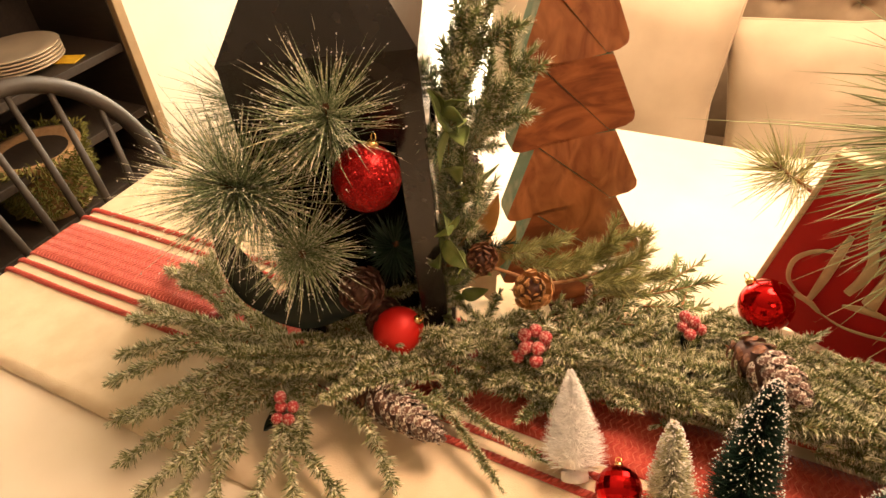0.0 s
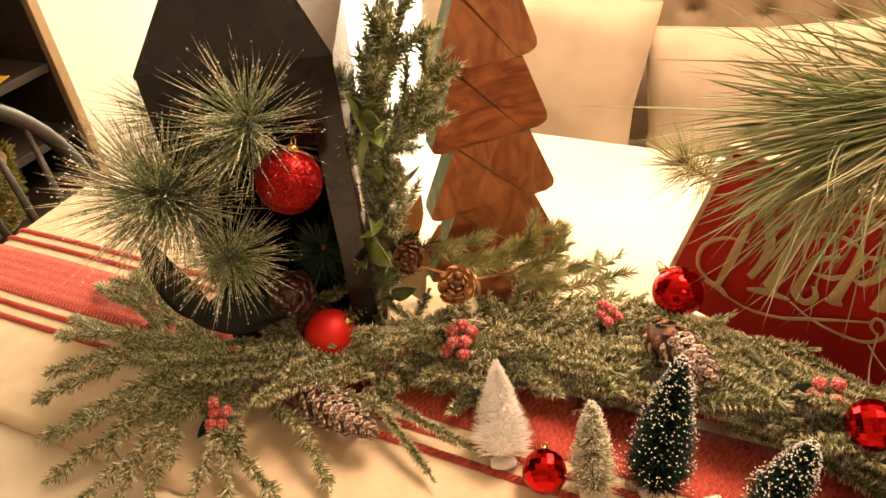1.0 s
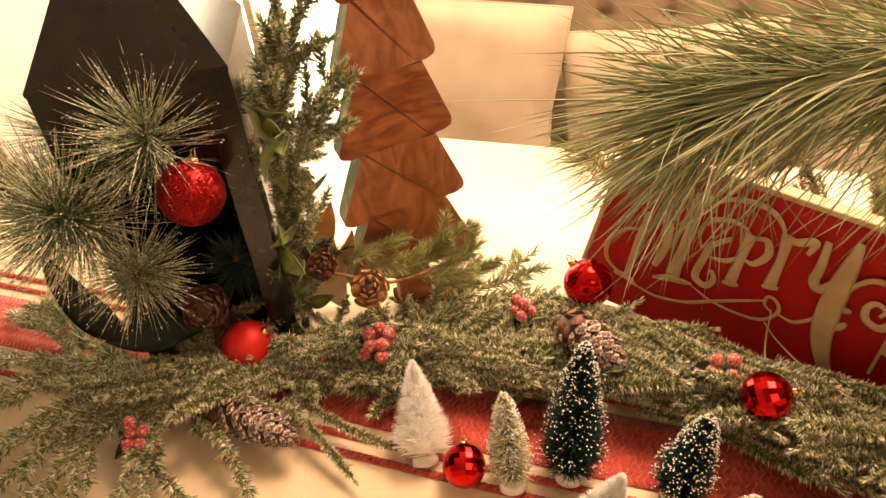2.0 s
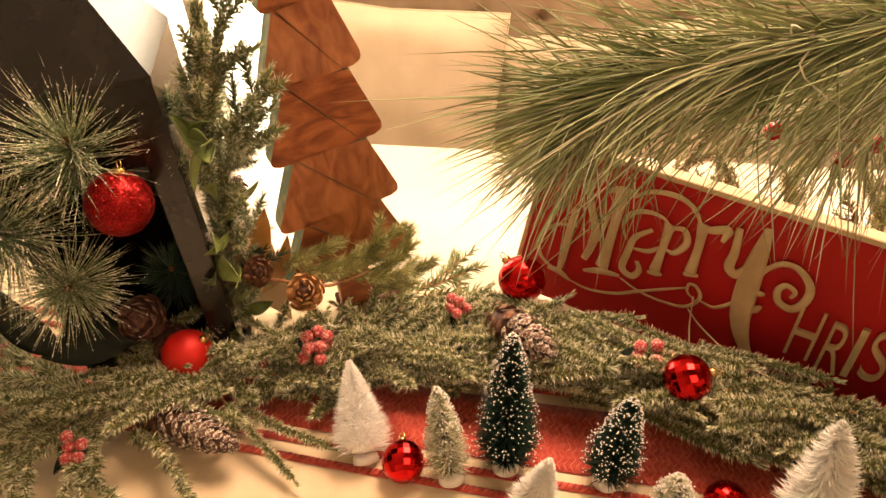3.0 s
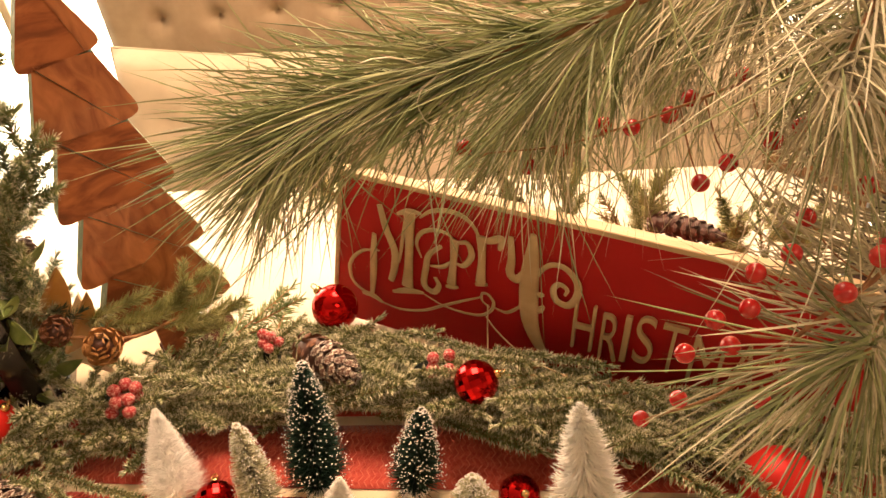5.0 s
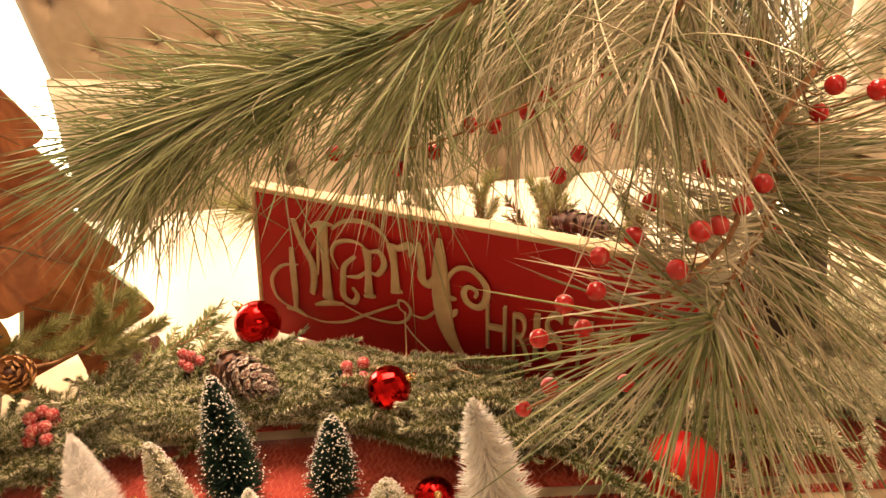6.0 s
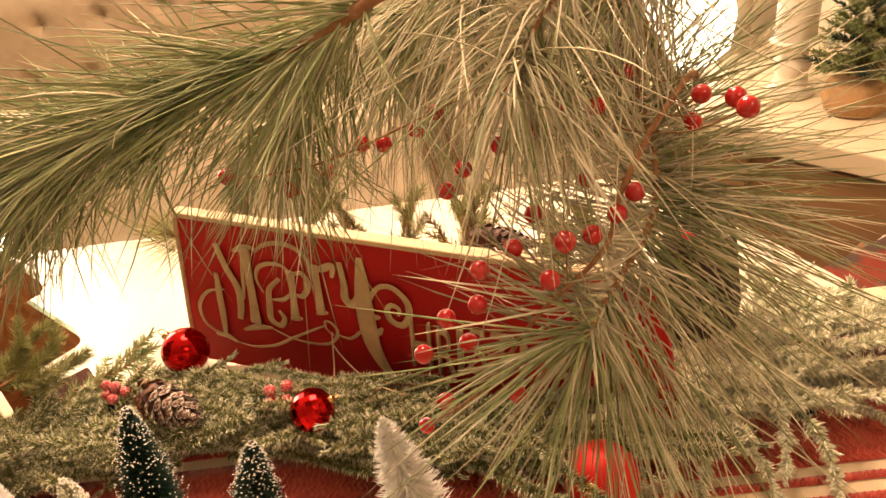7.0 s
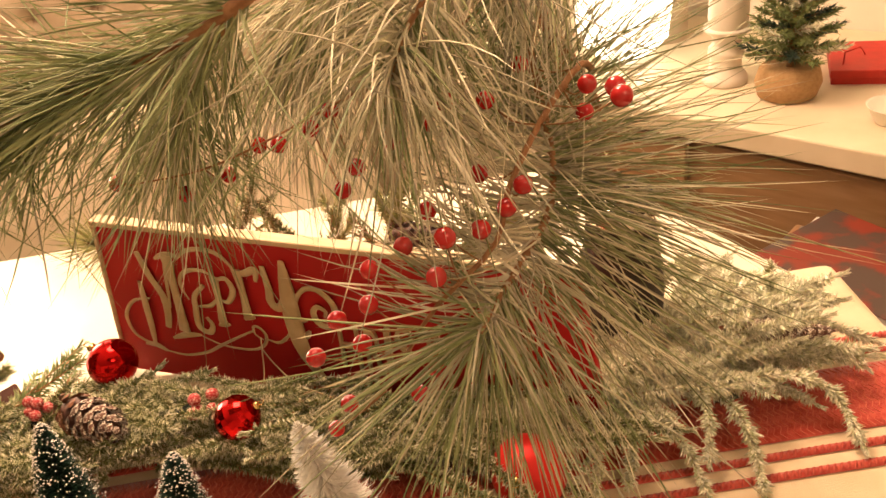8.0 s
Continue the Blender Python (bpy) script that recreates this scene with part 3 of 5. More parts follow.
# plain green fir sprigs beside the wooden tree
fir = thing("fir_pick", pose(0, 0, 0), "green artificial fir sprigs lying on the white table", "greenery")
for p, q in (((-0.01, 0.88, 0.79), (0.105, 1.08, 0.785)), ((0.02, 0.86, 0.79), (0.125, 1.02, 0.79)), ((0.0, 0.86, 0.80), (0.08, 0.97, 0.815)), ((0.05, 0.86, 0.79), (0.15, 0.94, 0.80)), ((-0.03, 0.85, 0.80), (0.02, 0.95, 0.83)), ((-0.08, 0.83, 0.79), (-0.02, 0.93, 0.80))):
    lay(random.choice(GREENS), p, q, roll=random.uniform(-0.3, 0.3), parent=fir, name="sprig")

# ---------------------------------------------------------------- lantern
LX, LY = -0.138, 0.821
LANG = 27.6
W = 0.176
lantern = thing("lantern", pose(LX, LY, TOP, 0, 0, LANG), "black metal lantern with a pyramid roof, filled with greens", "lantern")
HB = 0.396
base_h = 0.022
part("base", box_bm(-W - 0.004, 0.004, -0.004, W + 0.004, 0.0, base_h, 0.003), M_BLACK, lantern)
for x in (-W, -0.03):
    for y in (0.0, W - 0.03):
        part("post", box_bm(x, x + 0.03, y, y + 0.03, base_h, HB, 0.0015), M_BLACK, lantern)
for x0, x1, y0, y1 in ((-W - 0.002, 0.002, -0.002, -0.0003), (-W - 0.002, 0.002, W + 0.0003, W + 0.002), (-W - 0.002, -W - 0.0003, 0.0, W), (0.0003, 0.002, 0.0, W)):
    part("top_band", box_bm(x0, x1, y0, y1, HB - 0.085, HB), M_BLACK, lantern)
part("back_panel", box_bm(-W + 0.03, -0.03, W - 0.012, W - 0.006, base_h, HB - 0.055), M_BLACK, lantern)
part("side_panel", box_bm(-0.010, -0.006, 0.03, W - 0.03, base_h, HB - 0.055), M_BLACK, lantern)
part("side_panel", box_bm(-W + 0.006, -W + 0.010, 0.03, W - 0.03, base_h, HB - 0.055), M_BLACK, lantern)
bm = bmesh.new()
lo = [bm.verts.new(p) for p in ((-W - 0.003, -0.003, HB), (0.003, -0.003, HB), (0.003, W + 0.003, HB), (-W - 0.003, W + 0.003, HB))]
mid = [bm.verts.new((x, y, HB + 0.004)) for x, y in ((-W - 0.003, -0.003), (0.003, -0.003), (0.003, W + 0.003), (-W - 0.003, W + 0.003))]
c = W / 2
up = [bm.verts.new((-c + dx, c + dy, HB + 0.11)) for dx, dy in ((-0.028, -0.028), (0.028, -0.028), (0.028, 0.028), (-0.028, 0.028))]
bm.faces.new(lo[::-1])
bm.faces.new(up)
for ring, nxt in ((lo, mid), (mid, up)):
    for i in range(4):
        bm.faces.new((ring[i], ring[(i + 1) % 4], nxt[(i + 1) % 4], nxt[i]))
part("roof", bm, M_BLACK, lantern)
part("chimney", box_bm(-c - 0.03, -c + 0.03, c - 0.03, c + 0.03, HB + 0.11, HB + 0.15, 0.002), M_BLACK, lantern)
a = Acc()
a.tube([(-c + 0.035 * math.cos(t), c, HB + 0.15 + 0.035 * math.sin(t)) for t in np.linspace(0, 3.1416, 15)], 0.003, 8)
put("handle", a.mesh("handle", [M_BLACK], True), lantern)
LM = pose(LX, LY, TOP, 0, 0, LANG)


def in_lantern(x, y, z):
    """A place in the lantern's own axes, as a place in the room."""
    return LM @ Vector((x, y, z))


def pom(name, centre, facing, mat, needle, count, r, label, depth=0.05, frost=True):
    """A burst of long thin needles round the last stretch of a pine twig, dusted with snow."""
    ob = thing(name, aim(centre, facing), label, "greenery")
    a, b = Acc(), Acc()
    for i in range(count):
        t = random.random() ** 0.7
        an = random.random() * 6.2832
        # needles stand off sideways low on the twig and lean forwards near its end
        el = math.radians(random.gauss(2 + 58 * t * t, 17))
        d = Vector((math.cos(el) * math.cos(an), math.cos(el) * math.sin(an), math.sin(el)))
        p = Vector((d.x * 0.002, d.y * 0.002, -depth * (1 - t)))
        L = needle * random.uniform(0.62, 1.08)
        bend = Vector((random.gauss(0, 0.10), random.gauss(0, 0.10), random.gauss(0.05, 0.08)))
        a.needle(p, d, L, r * random.uniform(0.8, 1.25), bend, 3, 0, 1.0, 1 if frost and random.random() < 0.6 else None)
        for k in range(2 if frost else 0):
            u = random.uniform(0.45, 1.0)
            q = p + d * L * u + bend * (u * u * L)
            b.needle(q, d, random.uniform(0.001, 0.0024), random.uniform(0.0005, 0.0009), segs=2)
    put("needles", a.mesh("needles", [mat, M_FROSTTIP]), ob)
    s = Acc()
    s.tube([(0, 0, -depth - 0.02), (0, 0, 0.004)], [0.003, 0.0024], 6)
    put("twig", s.mesh("twig", [M_TWIG], True), ob)
    c = Acc()
    c.lathe([(0.0015, -0.012), (0.0036, -0.004), (0.0042, 0.003), (0.0026, 0.009), (0.0003, 0.012)], 8)
    put("bud", c.mesh("bud", [M_CONE], True), ob, None, "brown bud at the twig's end")
    if frost:
        put("snow_specks", b.mesh("snow_specks", [M_SNOW]), ob)["kind"] = "stuff"
    return ob


random.seed(21)
eye_way = Vector((0.5, -0.6, 0.5))
FROSTY_PICK = "frosted long needle pine pick spilling from the lantern"
pom("pine_pick", in_lantern(-0.19, -0.03, 0.292), eye_way + Vector((-0.5, 0, 0.1)), M_SNOWPINE, 0.098, 880, 0.00058, FROSTY_PICK)
pom("pine_pick", in_lantern(-0.085, -0.015, 0.355), eye_way + Vector((-0.1, 0.2, 0.5)), M_SNOWPINE, 0.082, 480, 0.00058, FROSTY_PICK)
pom("pine_pick", in_lantern(-0.135, -0.04, 0.212), eye_way + Vector((0.1, 0, -0.1)), M_SNOWPINE, 0.072, 360, 0.00058, FROSTY_PICK)
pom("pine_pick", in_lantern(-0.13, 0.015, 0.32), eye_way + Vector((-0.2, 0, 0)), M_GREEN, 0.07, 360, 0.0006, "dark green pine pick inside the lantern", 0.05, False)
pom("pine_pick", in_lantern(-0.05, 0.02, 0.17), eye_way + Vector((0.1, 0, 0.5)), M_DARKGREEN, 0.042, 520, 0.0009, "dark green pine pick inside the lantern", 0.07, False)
pom("pine_pick", in_lantern(-0.20, 0.09, 0.32), Vector((-0.8, -0.2, 0.7)), M_SNOWPINE, 0.08, 260, 0.0006, FROSTY_PICK)


# ---------------------------------------------------------------- ornaments
def ornament(centre, radius, mat, label, style, cap_way=(0.4, 0.3, 0.8)):
    ob = thing("ornament", aim(centre, cap_way), label, "ornament", "red ball ornaments")
    if style == "faceted":
        a = Acc()
        n, m = 22, 12
        for i in range(1, m):
            for k in range(n):
                th, ph = math.pi * i / m, 2 * math.pi * k / n
                a.v.append((radius * math.sin(th) * math.cos(ph), radius * math.sin(th) * math.sin(ph), radius * math.cos(th)))
        for i in range(m - 2):
            for k in range(n):
                a.f.append((i * n + k, i * n + (k + 1) % n, (i + 1) * n + (k + 1) % n, (i + 1) * n + k)[::-1])
                a.s.append(0)
        a.f += [tuple(range(n)), tuple(range((m - 2) * n, (m - 1) * n))[::-1]]
        a.s += [0, 0]
        put("ball", a.mesh("ball", [mat]), ob)
    else:
        bm = bmesh.new()
        bmesh.ops.create_uvsphere(bm, u_segments=36, v_segments=20, radius=radius)
        part("ball", bm, mat, ob, smooth=True)
    if style == "glitter":
        g = Acc()
        for i in range(9000):
            v = Vector((random.gauss(0, 1), random.gauss(0, 1), random.gauss(0, 1))).normalized()
            t = v.orthogonal().normalized()
            t = Matrix.Rotation(random.random() * 6.28, 3, v) @ t
            b = v.cross(t)
            tilt = v * random.uniform(-0.0004, 0.0004)
            n0 = len(g.v)
            s = 0.00062
            for q in (t * s + tilt, b * s - tilt, -t * s - tilt, -b * s + tilt):
                g.v.append(tuple(v * radius * 1.014 + q))
            g.f.append((n0, n0 + 1, n0 + 2, n0 + 3))
            g.s.append(0)
        put("glitter", g.mesh("glitter", [M_GLITTER]), ob)["kind"] = "stuff"
    c = Acc()
    r = radius
    c.lathe([(0.0001, r * 0.97), (r * 0.19, r * 0.97), (r * 0.20, r * 1.0), (r * 0.18, r * 1.14), (r * 0.14, r * 1.17), (0.0001, r * 1.17)], 14)
    put("cap", c.mesh("cap", [M_GOLD], True), ob, None, "gold crimped cap")
    h = Acc()
    h.tube([(r * 0.13 * math.sin(t), 0, r * 1.27 - r * 0.13 * math.cos(t)) for t in np.linspace(0, 6.2832, 13)], r * 0.022, 5)
    put("loop", h.mesh("loop", [M_GOLD], True), ob, None, "thin gold wire loop")
    return ob


random.seed(31)
glitter_ball = ornament((-0.166, 0.757, 1.048), 0.031, M_GLITTER, "red glitter ball ornament hanging at the lantern", "glitter", (0.15, 0.3, 0.9))
pts = [((0.0085 if i % 2 == 0 else 0.0034) * math.sin(math.pi * i / 5), (0.0085 if i % 2 == 0 else 0.0034) * math.cos(math.pi * i / 5)) for i in range(10)]
part("star_charm", prism_bm(pts[::-1], -0.0012, 0.0012, 0.0004, 1), M_SILVER, glitter_ball, "small silver star", aim((0.029, -0.008, -0.012), (0.6, -0.7, 0.3)))
ornament((-0.176, 0.773, 0.830), 0.029, M_SATIN, "matte red ball ornament at the foot of the lantern", "plain", (0.6, 0.25, 0.5))
ornament((0.098, 0.716, 0.7775), 0.0225, M_MIRROR, "mirrored faceted red ball ornament on the runner", "faceted", (-0.3, 0.9, 0.25))
ornament((0.371, 0.812, 0.853), 0.0235, M_MIRROR, "mirrored faceted red ball ornament on the garland", "faceted", (0.9, 0.1, 0.4))
ornament((0.180, 0.967, 0.830), 0.0295, M_MIRROR, "mirrored red ball ornament beside the red crate", "plain", (-0.7, 0.3, 0.7))
ornament((0.413, 0.728, 0.781), 0.021, M_MIRROR, "small ribbed red ball ornament under the garland", "faceted", (0.3, -0.5, 0.8))
ornament((0.652, 0.725, 0.806), 0.036, M_SATIN, "large matte red ball ornament under the pine", "plain", (-0.35, -0.7, 0.55))


# ---------------------------------------------------------------- pine cones
def scale_mesh(mat):
    """One woody scale: a thick rounded spoon along +x, hooked upwards."""
    bm = bmesh.new()
    prof = ((0.0, 0.16, 0.0), (0.45, 0.3, 0.02), (0.8, 0.4, 0.12), (1.0, 0.26, 0.3))
    rings = []
    for x, w, z in prof:
        rings.append([bm.verts.new(p) for p in ((x, -w, z), (x, 0, z + 0.10), (x, w, z), (x, 0, z - 0.10))])
    for a, b in zip(rings, rings[1:]):
        for i in range(4):
            bm.faces.new((a[i], a[(i + 1) % 4], b[(i + 1) % 4], b[i]))
    bm.faces.new(rings[0][::-1])
    bm.faces.new(rings[-1])
    me = bpy.data.meshes.new("scale")
    bm.to_mesh(me)
    bm.free()
    me.materials.append(mat)
    return me


SCALES = {m.name: scale_mesh(m) for m in (M_CONE, M_CONELIGHT, M_CONESNOW, M_CONEDARK)}


def pine_cone(centre, axis, length, radius, mat, label, rows=9, per=8, snow=None):
    ob = thing("pine_cone", aim(centre, axis), label, "pine cone", "pine cones")
    a = Acc()
    a.lathe([(radius * 0.15, -length / 2), (radius * 0.5, -length * 0.3), (radius * 0.5, 0), (radius * 0.25, length * 0.35), (0.0003, length * 0.46)], 10)
    put("core", a.mesh("core", [M_CONEDARK], True), ob)
    for i in range(rows):
        t = (i + 0.5) / rows
        r = radius * (math.sin(math.pi * (0.12 + 0.80 * t)) ** 0.7)
        k = max(4, int(per * (0.55 + 0.45 * math.sin(math.pi * t))))
        use = snow if snow and t > 0.3 else mat
        for j in range(k):
            an = 2 * math.pi * (j + 0.5 * (i % 2) + random.uniform(-0.1, 0.1)) / k
            tilt = math.radians(18 + 50 * t + random.uniform(-8, 8))
            s = r * 0.58
            m = Matrix.Translation((0, 0, length * (t - 0.5) - 0.1 * length)) @ Matrix.Rotation(an, 4, "Z") @ Matrix.Translation((r * 0.3, 0, 0)) @ Matrix.Rotation(-tilt, 4, "Y") @ Matrix.Diagonal((s, s * 0.95, s * 0.8, 1))
            put("scale", SCALES[use.name], ob, m)
    return ob


random.seed(41)
pine_cone((-0.139, 0.700, 0.797), (0.98, -0.2, -0.02), 0.15, 0.036, M_CONE, "long brown pine cone with a snowy tip on the runner", 15, 10, M_CONESNOW)
pine_cone((0.203, 0.852, 0.846), (0.85, -0.5, -0.15), 0.088, 0.036, M_CONE, "snow dusted brown pine cone on the garland", 10, 9, M_CONESNOW)
pine_cone((-0.101, 0.845, 0.905), (0.35, -0.75, 0.5), 0.036, 0.026, M_CONE, "small round brown pine cone on a cedar twig", 6, 9)
pine_cone((-0.030, 0.818, 0.905), (0.3, -0.6, 0.7), 0.05, 0.03, M_CONELIGHT, "small honey coloured pine cone on a cedar twig", 7, 9)
pine_cone(in_lantern(-0.09, -0.012, 0.135), (0.45, -0.7, 0.5), 0.08, 0.038, M_CONEDARK, "dark pine cone inside the black lantern", 8, 8)
pine_cone(in_lantern(-0.075, 0.0, 0.08), (0.5, -0.6, 0.3), 0.07, 0.034, M_CONEDARK, "dark pine cone inside the black lantern", 8, 8)
pine_cone((0.939, 0.832, 0.832), (0.97, -0.23, -0.06), 0.115, 0.021, M_CONE, "snowy brown pine cone at the end of the garland", 11, 9, M_CONESNOW)
pine_cone((0.59, 0.90, 0.975), (0.75, -0.6, 0.1), 0.085, 0.021, M_CONEDARK, "dark brown pine cone lying behind the red sign", 9, 9)
pine_cone((0.577, 0.765, 0.785), (0.8, -0.4, 0.0), 0.06, 0.02, M_CONE, "snowy pine cone tucked into the garland", 8, 8, M_CONESNOW)
pine_cone((-0.128, 0.89, 0.985), (0.5, -0.6, -0.4), 0.035, 0.017, M_CONE, "small red-brown pine cone in the green spray", 6, 8)


# ---------------------------------------------------------------- berry picks
def round_profile(r):
    """Half outline of a berry with a small dimple at its end."""
    return [(max(0.0002, r * math.sin(a)), -r * math.cos(a)) for a in np.linspace(0, 2.95, 11)] + [(0.0002, r * 0.9)]


def berry_pick(centre, spots, r, mat, label, leaf=True, leaf_way=(-1, -0.3, 0.2)):
    ob = thing("berry_pick", Matrix.Translation(centre), label, "berries", "berry picks")
    me = None
    for x, y, z in spots:
        if me is None:
            a = Acc()
            a.lathe(round_profile(r), 14)
            me = a.mesh("berry", [mat], True)
        put("berry", me, ob, aim((x, y, z), (random.uniform(-1, 1), random.uniform(-1, 0), random.random())))
        s = Acc()
        s.tube([(x, y, z), (x * 0.5, y * 0.5 + 0.004, z * 0.5 - 0.008), (0, 0.012, -0.025)], 0.0007, 5)
        put("stem", s.mesh("stem", [M_TWIG], True), ob)
    if leaf:
        put("leaf", leaf_mesh(0.032, 0.011, M_DARKLEAF), ob, aim((0, 0.004, -0.012), leaf_way), "dark green leaf")
    return ob


def leaf_mesh(length, half, mat, curl=0.25, thick=0.0006):
    """A pointed leaf along +z with a folded midrib."""
    a = Acc()
    n = 8
    for side in (1, -1):
        for i in range(n + 1):
            t = i / n
            w = half * (math.sin(math.pi * t ** 0.8) ** 0.8) + 0.0002
            y = -curl * length * t * t
            for k in (-1, 0, 1):
                a.v.append((w * k, y + abs(k) * w * 0.35 + side * thick, length * t))
    m = 3 * (n + 1)
    for i in range(n):
        for k in range(2):
            q = 3 * i + k
            a.f.append((q, q + 1, q + 4, q + 3))
            a.f.append((m + q + 3, m + q + 4, m + q + 1, m + q))
            a.s += [0, 0]
    for i in range(n):
        for k in (0, 2):
            q = 3 * i + k
            a.f.append((q, q + 3, m + q + 3, m + q))
            a.s.append(0)
    return a.mesh("leaf", [mat], True)


def cluster(n, r):
    out, wide = [], 1.6
    while len(out) < n:
        wide += 0.002
        p = Vector((random.uniform(-1, 1), random.uniform(-1, 1), random.uniform(-0.6, 1))) * r * wide
        if all((p - Vector(q)).length > r * 1.7 for q in out):
            out.append(tuple(p))
    return out


random.seed(51)
berry_pick((-0.028, 0.810, 0.834), cluster(10, 0.0075), 0.0075, M_FROSTBERRY, "cluster of sugared red berries with a dark leaf on the garland", True, (-0.9, 0.1, 0.5))
berry_pick((-0.248, 0.645, 0.804), cluster(5, 0.0068), 0.0068, M_FROSTBERRY, "three sugared red berries with a dark leaf at the garland's end", True, (-0.6, -0.8, -0.1))
berry_pick((0.115, 0.897, 0.834), cluster(6, 0.0065), 0.0065, M_FROSTBERRY, "sugared red berries with a dark leaf on the garland", True, (0.3, -0.9, 0.0))
berry_pick((0.331, 0.832, 0.856), cluster(5, 0.0068), 0.0068, M_FROSTBERRY, "sugared red berries beside the mirrored ornament", True, (-0.7, -0.2, 0.5))
berry_pick((0.887, 0.80, 0.795), cluster(3, 0.0075), 0.0075, M_FROSTBERRY, "sugared red berries at the runner's red band", True)
berry_pick((-0.44, 0.75, 0.805), cluster(4, 0.0068), 0.0068, M_FROSTBERRY, "sugared red berries beside the lantern", False)
berry_pick((-0.412, 0.726, 0.80), cluster(2, 0.0068), 0.0068, M_FROSTBERRY, "sugared red berries beside the lantern", True)
berry_pick((-0.10, 0.80, 0.80), cluster(3, 0.006), 0.006, M_FROSTBERRY, "sugared red berries half hidden in the garland", False)


# ---------------------------------------------------------------- bottle brush trees
def brush_tree(base, tip, radius, mat, label, count, specks=0, wood=True, rad_needle=0.0008, tip_mat=None):
    base, tip = Vector(base), Vector(tip)
    d = tip - base
    L = d.length
    ob = thing("bottle_brush_tree", aim(base, d), label, "bottle brush tree", "bottle brush trees")
    a, sp = Acc(), Acc()
    for i in range(count):
        t = random.random() ** 0.85
        z = 0.006 + (L - 0.008) * t
        an = i * 2.39996 + random.uniform(-0.2, 0.2)
        r = radius * (1 - t) ** (0.9 if mat is M_WHITEBRISTLE else 0.72) * random.uniform(0.85, 1.1) + 0.004
        if t < 0.1:
            r *= 0.75 + 2.5 * t
        out = Vector((math.cos(an), math.sin(an), random.uniform(0.1, 0.75) if t < 0.92 else random.uniform(0.4, 2)))
        a.needle((0, 0, z), out, r, rad_needle, (0, 0, random.uniform(-0.25, 0.1)), 2, 0, 1.0, 1 if tip_mat else None)
        if specks and random.random() < specks:
            p = Vector(a.v[-1])
            s = random.uniform(0.6, 1.3) * 0.00085
            sp.lathe([(0.0001, -s), (s, 0), (0.0001, s)], 5, tuple(p - Vector((0, 0, 0))))
    put("bristles", a.mesh("bristles", [mat] + ([tip_mat] if tip_mat else [])), ob)
    if sp.v:
        put("snow_specks", sp.mesh("snow_specks", [M_SNOW]), ob)["kind"] = "stuff"
    # solid white cone added inside so light bounces out between the bristles
    if mat is M_WHITEBRISTLE:
        c = Acc()
        c.lathe([(0.0002, 0.006), (radius * 0.45, 0.012), (radius * 0.55, L * 0.2), (radius * 0.44, L * 0.4), (radius * 0.28, L * 0.65), (radius * 0.1, L * 0.88), (0.0002, L * 0.95)], 20)
        put("bristle_core", c.mesh("bristle_core", [mat], True), ob, None, "solid white inner cone added to bounce light into the bristles")
    w = Acc()
    w.tube([(0, 0, 0), (0, 0, L)], [0.0012, 0.0006], 6)
    put("wire_trunk", w.mesh("wire_trunk", [M_TWIG], True), ob)
    b = Acc()
    b.lathe([(0.0115, 0.0), (0.014, 0.001), (0.0135, 0.008), (0.012, 0.0095), (0.0002, 0.0098)], 18)
    put("base", b.mesh("base", [M_SNOW if wood else M_STARWOOD], True), ob, Matrix.Translation((0, 0, -0.004)), "round snowy base")
    return ob


random.seed(61)
TR = TOP + 0.012
brush_tree((0.052, 0.722, TR), (0.024, 0.782, 0.846), 0.037, M_WHITEBRISTLE, "small white bottle brush tree leaning on the garland", 5200, 0, True, 0.0008)
brush_tree((0.148, 0.718, TR), (0.134, 0.745, 0.864), 0.026, M_FROSTBRISTLE, "small tan frosted bottle brush tree on the runner", 2200, 0.28, True, 0.0011, M_FROSTTIP)
brush_tree((0.200, 0.742, TR), (0.206, 0.779, 0.915), 0.038, M_GREENBRISTLE, "tall dark green bottle brush tree with snow specks", 4200, 0.17)
brush_tree((0.302, 0.745, TR), (0.322, 0.760, 0.869), 0.032, M_GREENBRISTLE, "small dark green bottle brush tree with snowy tips", 3000, 0.24, True, 0.0008)
brush_tree((0.480, 0.705, TR), (0.470, 0.694, 0.948), 0.045, M_GREYBRISTLE, "tall snowy grey bottle brush tree beside the pine", 1150, 0.0, True, 0.0021, M_WHITEBRISTLE)
brush_tree((0.232, 0.69, TR), (0.255, 0.684, 0.862), 0.027, M_WHITEBRISTLE, "small white bottle brush tree at the runner's edge", 3200, 0, True, 0.0009)
brush_tree((0.365, 0.715, TR), (0.369, 0.728, 0.81), 0.024, M_FROSTBRISTLE, "small tan frosted bottle brush tree on the runner", 1700, 0.28, True, 0.0011, M_FROSTTIP)

# ---------------------------------------------------------------- wooden tree
WT = Matrix.Translation((-0.069, 0.93, TOP)) @ Matrix.Rotation(math.atan2(0.64, 0.77), 4, "Z") @ Matrix.Rotation(radians(90), 4, "X")
wooden_tree = thing("wooden_tree", WT, "red-brown wooden Christmas tree with five tiers and worn green edges", "tree figure")
TH = 0.03


def plank(outline, wood):
    bm = prism_bm(outline, -TH, 0, 0.0025, 2)
    me = bpy.data.meshes.new("plank")
    bm.to_mesh(me)
    bm.free()
    me.materials.append(wood)
    me.materials.append(M_TEAL)
    for f in me.polygons:
        f.material_index = 1 if abs(f.normal.z) < 0.3 else 0
    return put("plank", me, wooden_tree)


